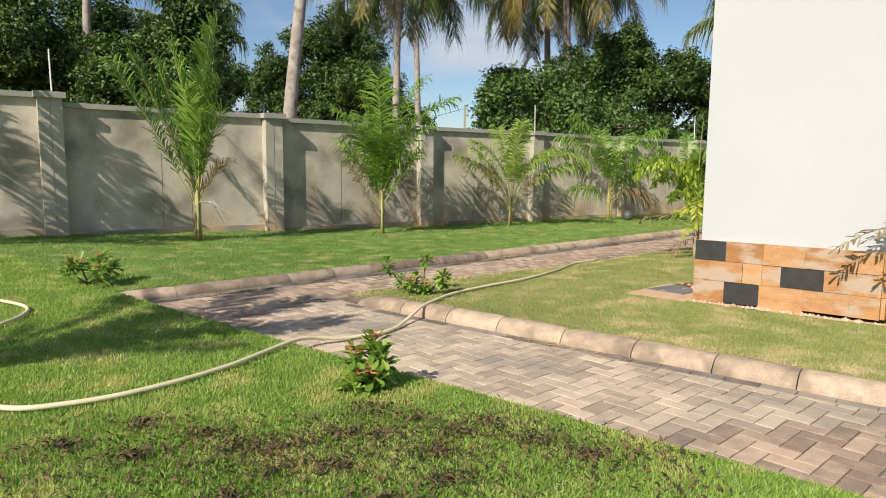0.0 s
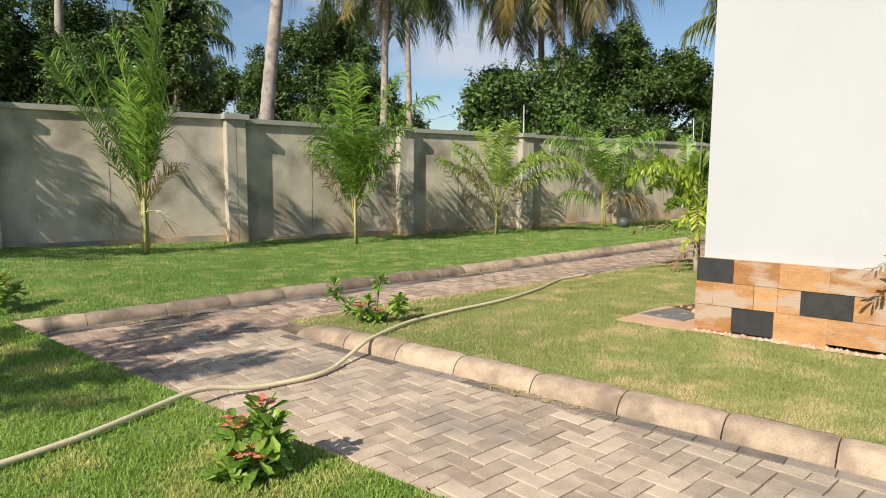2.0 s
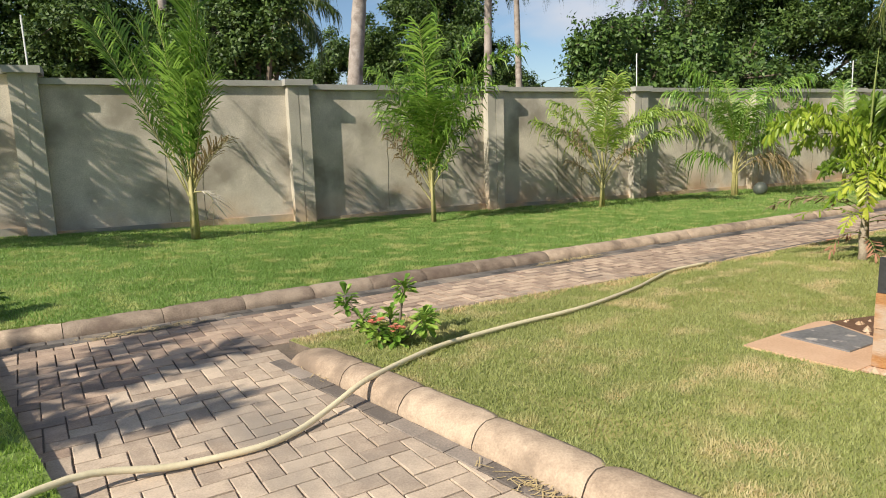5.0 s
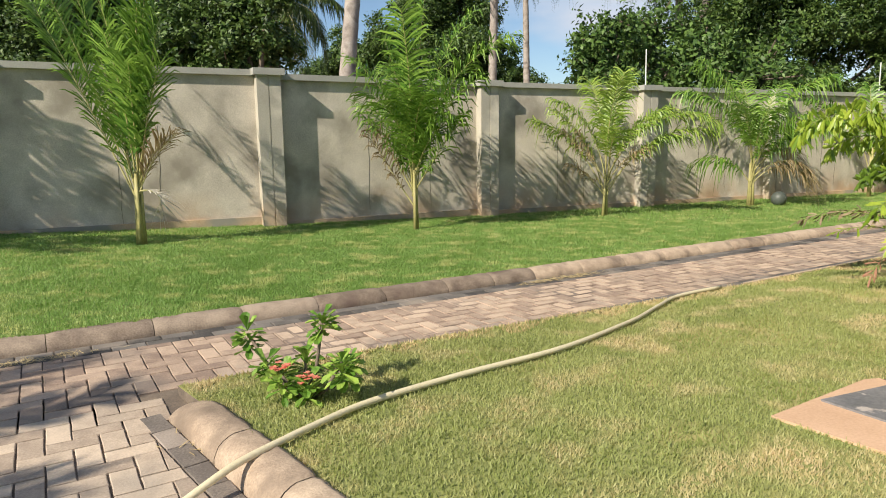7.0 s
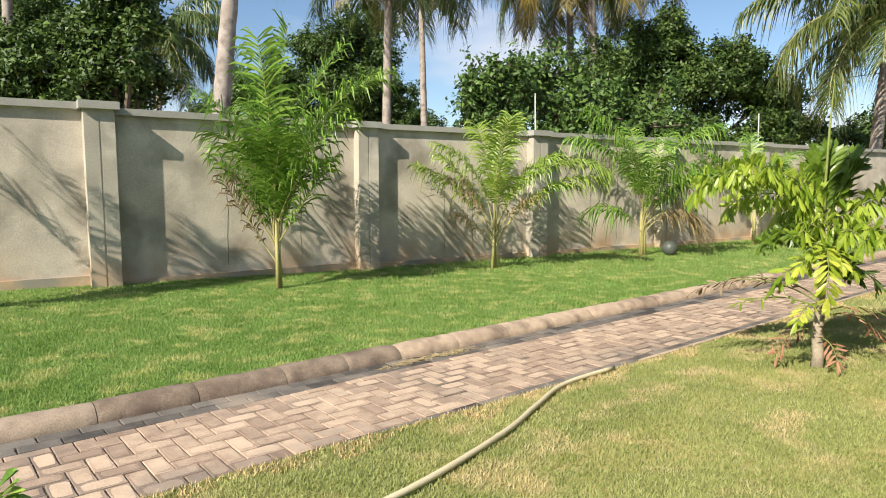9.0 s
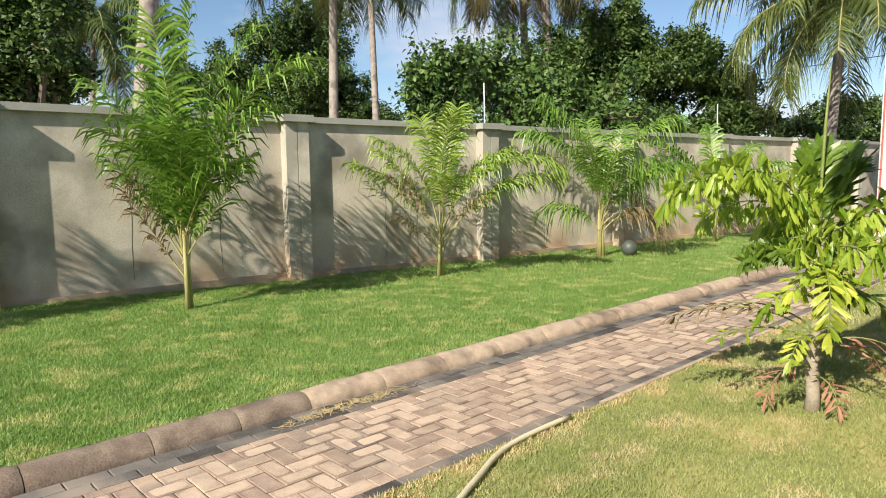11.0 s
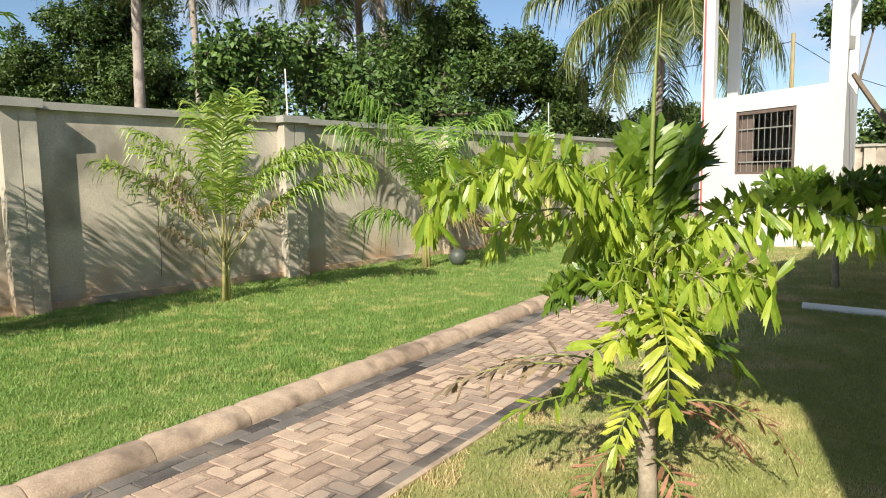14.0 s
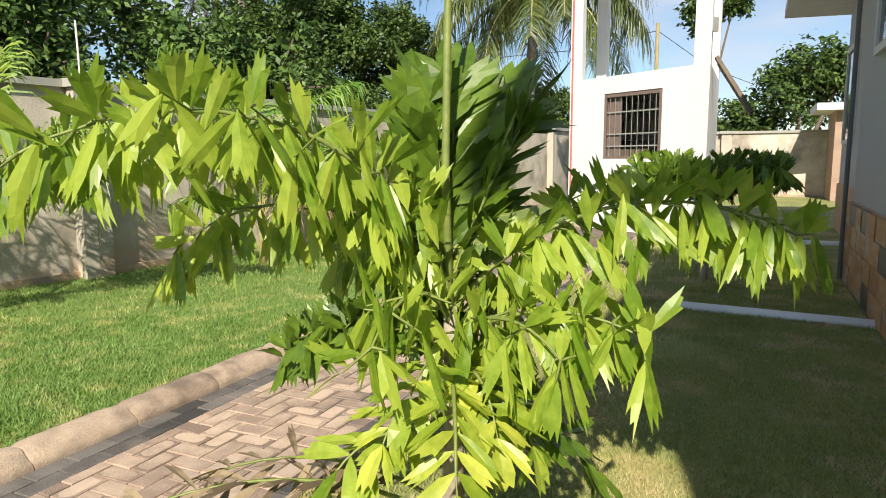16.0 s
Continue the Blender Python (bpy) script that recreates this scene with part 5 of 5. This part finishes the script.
scatter("grass", "dry straw-coloured grass along the edge of the path", M_STRAW, [(-0.8, 7, 7.4, 15, 5000, 0.028)], 74, path_verge, None)

# ---- leaf litter and straw ----
random.seed(77)
s = Soup()
clumps = [(-0.75, 3.3, 0.09), (-0.45, 3.42, 0.14), (-0.6, 3.36, 0.1), (-0.25, 3.55, 0.12), (-0.05, 3.5, 0.1), (-0.95, 3.5, 0.06), (-0.5, 3.1, 0.09), (0.1, 3.75, 0.09), (0.35, 3.6, 0.07), (0.5, 3.75, 0.08),
          (-0.15, 3.85, 0.08), (-0.2, 3.15, 0.07), (0.25, 3.35, 0.05), (0.75, 3.5, 0.07), (-1.2, 3.2, 0.04), (-1.35, 3.6, 0.035), (1.0, 3.35, 0.05), (0.3, 3.05, 0.05), (0.05, 2.85, 0.06), (-1.6, 3.3, 0.03), (-0.6, 2.8, 0.04)]
for k in range(6500):
    cx, cy, cr = clumps[k % len(clumps)]
    cr *= rand(0.3, 2.6)
    if k > 3800:
        cx = rand(-1.9, 1.5)
        cy, cr = 3.2 + cx * 0.1 + random.gauss(0, 0.35), rand(0.02, 0.08)
    x, y = cx + random.gauss(0, cr), cy + random.gauss(0, cr * 0.7)
    if not near_lawn(x, y):
        continue
    w, c = rand(0.004, 0.013), Vector((x, y, 0.078 + rand(0, 0.026)))
    az = rand(0, math.tau)
    d = Vector((math.cos(az), math.sin(az), rand(-0.8, 0.8))) * w * 1.8
    e = Vector((-math.sin(az), math.cos(az), rand(-0.8, 0.8))) * w * 0.6
    s.add([c - d, c + e, c + d, c - e], [(0, 1, 2), (0, 2, 3)])
tagged(part("leaf_litter", s, M_LITTER), "small dead brown leaves scattered on the near lawn", "leaves", kind="stuff")
s = Soup()
for cx, cy, rx, n in ((-2.35, 7.7, 0.16, 160), (1.05, 11.2, 0.16, 200), (0.75, 10.88, 0.1, 90), (1.15, 5.62, 0.22, 120), (-0.35, 6.95, 0.13, 90)):
    for k in range(n):
        x, y = cx + random.gauss(0, rx) * (0.9 if cx > 0 else 1), cy + random.gauss(0, rx * 0.5)
        if cx > 0.5 and cy > 9 or cx < -1:
            y = cy + (x - cx) + random.gauss(0, 0.05)
        elif cx > 1:
            y = cy - (x - cx) * 0.74 + random.gauss(0, 0.035)
        a, ln = rand(0, math.tau), rand(0.015, 0.05)
        c = Vector((x, y, 0.006 + rand(0, 0.006)))
        d, e = Vector((math.cos(a), math.sin(a), 0)) * ln, Vector((-math.sin(a), math.cos(a), 0)) * 0.0025
        s.add([c - d - e, c + d - e, c + d + e, c - d + e], [(0, 1, 2, 3)])
tagged(part("straw", s, M_STRAW), "dry yellow grass clippings lying on the paving", "straw", kind="stuff")

# ---- plinth stones ----
random.seed(81)
cladding = tagged(new("cladding"), "orange and black slate cladding on the house plinth", "cladding", kind="structure")
for row in range(3):
    o, k = (0.0, 0)
    widths = {0: [0.31, 0.33, 0.39, 0.39, 0.40], 1: [0.15, 0.33, 0.18, 0.17, 0.37, 0.43, 0.1], 2: [0.31, 0.36, 0.36, 0.39, 0.40]}[row]
    for wd in widths:
        w1 = min(wd, BLOCK - o)
        if w1 <= 0.03:
            break
        is_black = (row == 2 and k == 0) or (row == 1 and k == 4) or (row == 0 and k == 1)
        s = Soup()
        d = rand(0.0, 0.014)
        house_box(s, -0.03 - d, 0.0, o + rand(0.0005, 0.0015), o + w1 - rand(0.0005, 0.0015), (0.12 + row * 0.205 + 0.002 if row else rand(0.085, 0.125)), 0.12 + (row + 1) * 0.205 - rand(0.0005, 0.0015))
        part("stone", s, M_SLATE if is_black else M_STONE, cladding, "black slate stone" if is_black else "")
        o += w1
        k += 1
    for j in range(2):
        s = Soup()
        house_box(s, 0.0 + 0.285 * j, 0.281 + 0.285 * j, BLOCK, BLOCK + 0.03, 0.12 + row * 0.205 + 0.003, 0.12 + (row + 1) * 0.205 - 0.003)
        part("stone", s, M_STONE, cladding)
for row in range(4):
    a = 5.0 + rand(0, 0.2)
    while a < 10.6:
        wd = min(rand(0.3, 0.5), 10.8 - a)
        s = Soup()
        house_box(s, a + 0.003, a + wd - 0.003, -0.04 - rand(0, 0.012), -0.01, 0.1 + row * 0.225 + 0.003, 0.1 + (row + 1) * 0.225 - 0.003)
        part("stone", s, M_SLATE if random.random() < 0.12 else M_STONE, cladding)
        a += wd
for row in range(3):
    o = BLOCK + 0.04
    while o < 3.4:
        wd = rand(0.3, 0.45)
        s = Soup()
        house_box(s, RECESS - 0.05 - rand(0, 0.012), RECESS - 0.02, o + 0.003, o + wd - 0.003, 0.12 + row * 0.192 + 0.003, 0.12 + (row + 1) * 0.192 - 0.003)
        part("stone", s, M_STONE, cladding)
        o += wd
s = Soup()
s.add([hp(a, o, 0.091 + rand(0, 0.004)) for a, o in ((-0.02, -0.05), (-0.02, 2.4))[:1]] + [hp(-0.12 + rand(-0.03, 0.03), 0.15 * k, 0.089) for k in range(17)] + [hp(-0.02, 2.4, 0.091)],
      [(0,) + tuple(range(1, 19))])
tagged(part("bare_soil", s, M_TERRA), "orange crumbled mortar along the foot of the plinth", "soil", kind="structure")
for j in range(110):
    s = Soup()
    o = rand(0.0, 1.7) if j < 75 else rand(1.7, 2.8)
    p = hp(rand(-0.12, -0.045) if j < 75 else rand(-0.15, 0.45), o, 0.092)
    r = rand(0.02, 0.055) if j < 75 else rand(0.02, 0.085)
    s.add([p + Vector((rand(0.7, 1) * r * math.cos(a), rand(0.7, 1) * r * math.sin(a), 0)) for a in (0, 1.3, 2.5, 3.8, 5.0)] + [p + Vector((rand(-0.3, 0.3) * r, rand(-0.3, 0.3) * r, r * rand(0.4, 0.75)))],
          [(0, 1, 5), (1, 2, 5), (2, 3, 5), (3, 4, 5), (4, 0, 5), (4, 3, 2, 1, 0)])
    tagged(part("rubble", s, M_RUBBLE), "small orange rubble stone beside the plinth", "stone", "rubble at the plinth")

# ---- paving ----
P = 0.114
GAP = 0.0075
bed = Soup()
bed.prism([(-4.5, -4.5 + LEFT_FOOT + 0.05), (-4.0, line2(-4.0) - 0.3), (6.5, line2(6.5) - 0.3), (7.5, kline(7.5)), (-0.6, kline(-0.6)), (-0.6, -0.6 + RIGHT_EDGE), (15, 15 + RIGHT_EDGE), (15, 15 + LEFT_FOOT + 0.05)][::-1], -0.05, -0.009)
tagged(part("paving_bed", bed, M_SAND), "sandy bed showing in the paving joints", "bed", kind="structure")
main = tagged(new("path_1"), "block-paved path in a herringbone pattern with dark borders", "path", kind="structure")
branch = tagged(new("path_2"), "block-paved branch path in a herringbone pattern", "path", kind="structure")
far_blocks, far_dark, far_worn = Soup(), Soup(), Soup()


def paver(poly, z, bevel=0.0025):
    """A paver with a chamfered and slightly uneven outline."""
    wavy = []
    for (xa, ya), (xb, yb) in zip(poly, poly[1:] + poly[:1]):
        ln = math.hypot(xb - xa, yb - ya)
        wavy.append((xa, ya))
        if ln > 0.08:
            for f in ((0.33, 0.67) if ln > 0.15 else (0.5,)):
                off = rand(-0.0025, 0.0015) / ln
                wavy.append((xa + (xb - xa) * f + (yb - ya) * off, ya + (yb - ya) * f - (xb - xa) * off))
    poly = wavy
    n = len(poly)
    cx, cy = sum(p[0] for p in poly) / n, sum(p[1] for p in poly) / n
    inner = []
    for x, y in poly:
        d = math.hypot(cx - x, cy - y) or 1
        inner.append((x + (cx - x) / d * bevel * 1.8, y + (cy - y) / d * bevel * 1.8))
    verts = [(x, y, -0.04) for x, y in poly] + [(x, y, z - 0.0025) for x, y in poly] + [(x, y, z) for x, y in inner]
    faces = [tuple(range(2 * n, 3 * n))]
    for i in range(n):
        j = (i + 1) % n
        faces += [(i, j, n + j, n + i), (n + i, n + j, 2 * n + j, 2 * n + i)]
    return verts, faces


def worn_paver(poly, z, seed):
    """A paver whose middle is rubbed lighter: a shallow raised field with six uneven corners."""
    verts, faces = paver(poly, z)
    rng = random.Random(seed)
    n = len(poly)
    cx, cy = sum(p[0] for p in poly) / n, sum(p[1] for p in poly) / n
    along = sorted(((poly[i][0] + poly[(i + 1) % n][0]) / 2 - cx, (poly[i][1] + poly[(i + 1) % n][1]) / 2 - cy) for i in range(n))
    ax = max(along, key=lambda p: p[0] ** 2 + p[1] ** 2)
    ln = math.hypot(*ax)
    ux, uy = ax[0] / ln, ax[1] / ln
    base = len(verts)
    for k in range(10):
        a = math.tau * k / 10
        u, v = math.cos(a), math.sin(a)
        fu, fv = abs(u) ** 0.4 * (1 if u > 0 else -1) * ln * rng.uniform(0.78, 0.93), abs(v) ** 0.4 * (1 if v > 0 else -1) * P / 2 * rng.uniform(0.68, 0.88)
        verts.append((cx + ux * fu - uy * fv, cy + uy * fu + ux * fv, z + 0.0015))
    top = list(range(2 * n, 3 * n))
    ring = list(range(base, base + 10))
    return verts, faces + [tuple(ring)], len(faces)


whole = {}
counts = {"main": 0, "branch": 0}


def lay(poly, cut, mat, parent, key, kindkey=""):
    if len(poly) < 3:
        return
    area = abs(sum(poly[i][0] * poly[(i + 1) % len(poly)][1] - poly[(i + 1) % len(poly)][0] * poly[i][1] for i in range(len(poly)))) / 2
    if area < 0.0015:
        return
    z = rand(-0.002, 0.002)
    if counts[key] >= 300 or sum(p[0] for p in poly) / len(poly) > 9:
        (far_dark if kindkey in ("d1", "d2") else far_blocks).add(*paver(poly, z))
        if kindkey[-1].isdigit() and kindkey[0] in "hv":
            v, f, field = worn_paver(poly, z, len(far_worn.v))
            far_worn.add(v[-10:], [tuple(range(10))])
        return
    counts[key] += 1
    cx, cy = sum(p[0] for p in poly) / len(poly), sum(p[1] for p in poly) / len(poly)
    if cut or kindkey not in whole:
        me = bpy.data.meshes.new("paver")
        if not cut and kindkey[0] in "hv" and kindkey[-1].isdigit():
            v, f, field = worn_paver([(x - cx, y - cy) for x, y in poly], 0.0, len(whole))
            me.from_pydata(v, [], f)
            me.materials.append(mat)
            me.materials.append(M_WORN)
            me.polygons[field].material_index = 1
        else:
            v, f = paver([(x - cx, y - cy) for x, y in poly], 0.0)
            me.from_pydata(v, [], f)
            me.materials.append(mat)
        if not cut:
            whole[kindkey] = me
    else:
        me = whole[kindkey]
    ob = new("paver", me)
    ob.parent = parent
    ob.location = (cx + rand(-0.0015, 0.0015), cy + rand(-0.0015, 0.0015), z)
    ob.rotation_euler = (rand(-0.008, 0.008), rand(-0.008, 0.008), rand(-0.012, 0.012))


random.seed(91)
jobs = []
for i in range(-70, 190):
    for j in range(-70, 190):
        c = (i - j) % 4
        if c not in (0, 3):
            continue
        w, h = (2, 1) if c == 0 else (1, 2)
        # grid axes: a along (1, 1), b along (-1, 1)
        corners = [(i, j), (i + w, j), (i + w, j + h), (i, j + h)]
        g = GAP / 2 / P
        corners = [(i + g, j + g), (i + w - g, j + g), (i + w - g, j + h - g), (i + g, j + h - g)]
        poly = [((a - b) * P * S2 - 4.0, (a + b) * P * S2 + 2.0) for a, b in corners]
        cx, cy = sum(p[0] for p in poly) / 4, sum(p[1] for p in poly) / 4
        if cx > 15 or cx < -5 or cy < 0:
            continue
        n = N2.x * cx + N2.y * cy
        v = cy - cx
        if L2 - 0.2 < n < K2 and v < LEFT_FOOT and cx < 6.5:
            q = clip_poly(poly, -N2.x, -N2.y, -(L2 + 0.0))
            if v < RIGHT_EDGE + 0.2 and cx > -0.85:
                q = clip_poly(q, N2.x, N2.y, K2 - P - GAP)
            q = clip_poly(q, -1, 1, LEFT_FOOT - 2 * P * 1.414)
            jobs.append((0 if v > RIGHT_EDGE else 1, q, len(q) != 4 or abs(q[0][0] - poly[0][0]) > 1e-6 or abs(q[2][0] - poly[2][0]) > 1e-6, "h" if c == 0 else "v", cx, cy))
        elif n >= K2 and v > RIGHT_EDGE:
            q = clip_poly(poly, 1, -1, -(RIGHT_EDGE + P * 1.414))
            q = clip_poly(q, -1, 1, LEFT_FOOT - 2 * P * 1.414)
            jobs.append((0, q, len(q) != 4 or abs(q[0][0] - poly[0][0]) > 1e-6 or abs(q[2][0] - poly[2][0]) > 1e-6, "h" if c == 0 else "v", cx, cy))
# dark borders
u = -3.2
while u < 14:
    st = 2 * P * S2
    for v0 in (LEFT_FOOT - P * 1.414, LEFT_FOOT - 2 * P * 1.414, RIGHT_EDGE):
        if v0 == RIGHT_EDGE and u < -0.8:
            continue
        a, b = Vector((u + 0.003, u + 0.003 + v0 + 0.004)), Vector((u + st - 0.003, u + st - 0.003 + v0 + 0.004))
        n = Vector((-S2, S2)) * (P - 0.006)
        lay([(a.x, a.y), (b.x, b.y), (b.x + n.x, b.y + n.y), (a.x + n.x, a.y + n.y)], False, M_PAVER_DARK, main, "main", "d1")
    u += st
u = -0.1
while u < 7.2:
    a = start + D2 * (u + 0.003) - N2 * (P - 0.002)
    b = start + D2 * (u + 2 * P - 0.003) - N2 * (P - 0.002)
    n = N2 * (P - 0.006)
    lay([(a.x, a.y), (b.x, b.y), (b.x + n.x, b.y + n.y), (a.x + n.x, a.y + n.y)], False, M_PAVER_STAIN, branch, "branch", "d2")
    u += 2 * P
jobs.sort(key=lambda k: (k[4] - 1.5) ** 2 + (k[5] - 7) ** 2)
for which, q, cut, hv, cx, cy in jobs:
    if not which and not cut:
        hv += str(int(cx * 37 + cy * 91) % 6) if cx > -0.9 else "p"
    if which and not cut:
        hv += "b"
    lay(q, cut, M_PAVER_BRANCH if which else M_PAVER, branch if which else main, "branch" if which else "main", hv)
part("far_border_paver", far_dark, M_PAVER_DARK, main, kind="stuff")
if far_blocks.v:
    part("far_paver", far_blocks, M_PAVER_FAR, main, kind="stuff")
    part("worn_face", far_worn, M_WORN_FAR, main, kind="stuff")
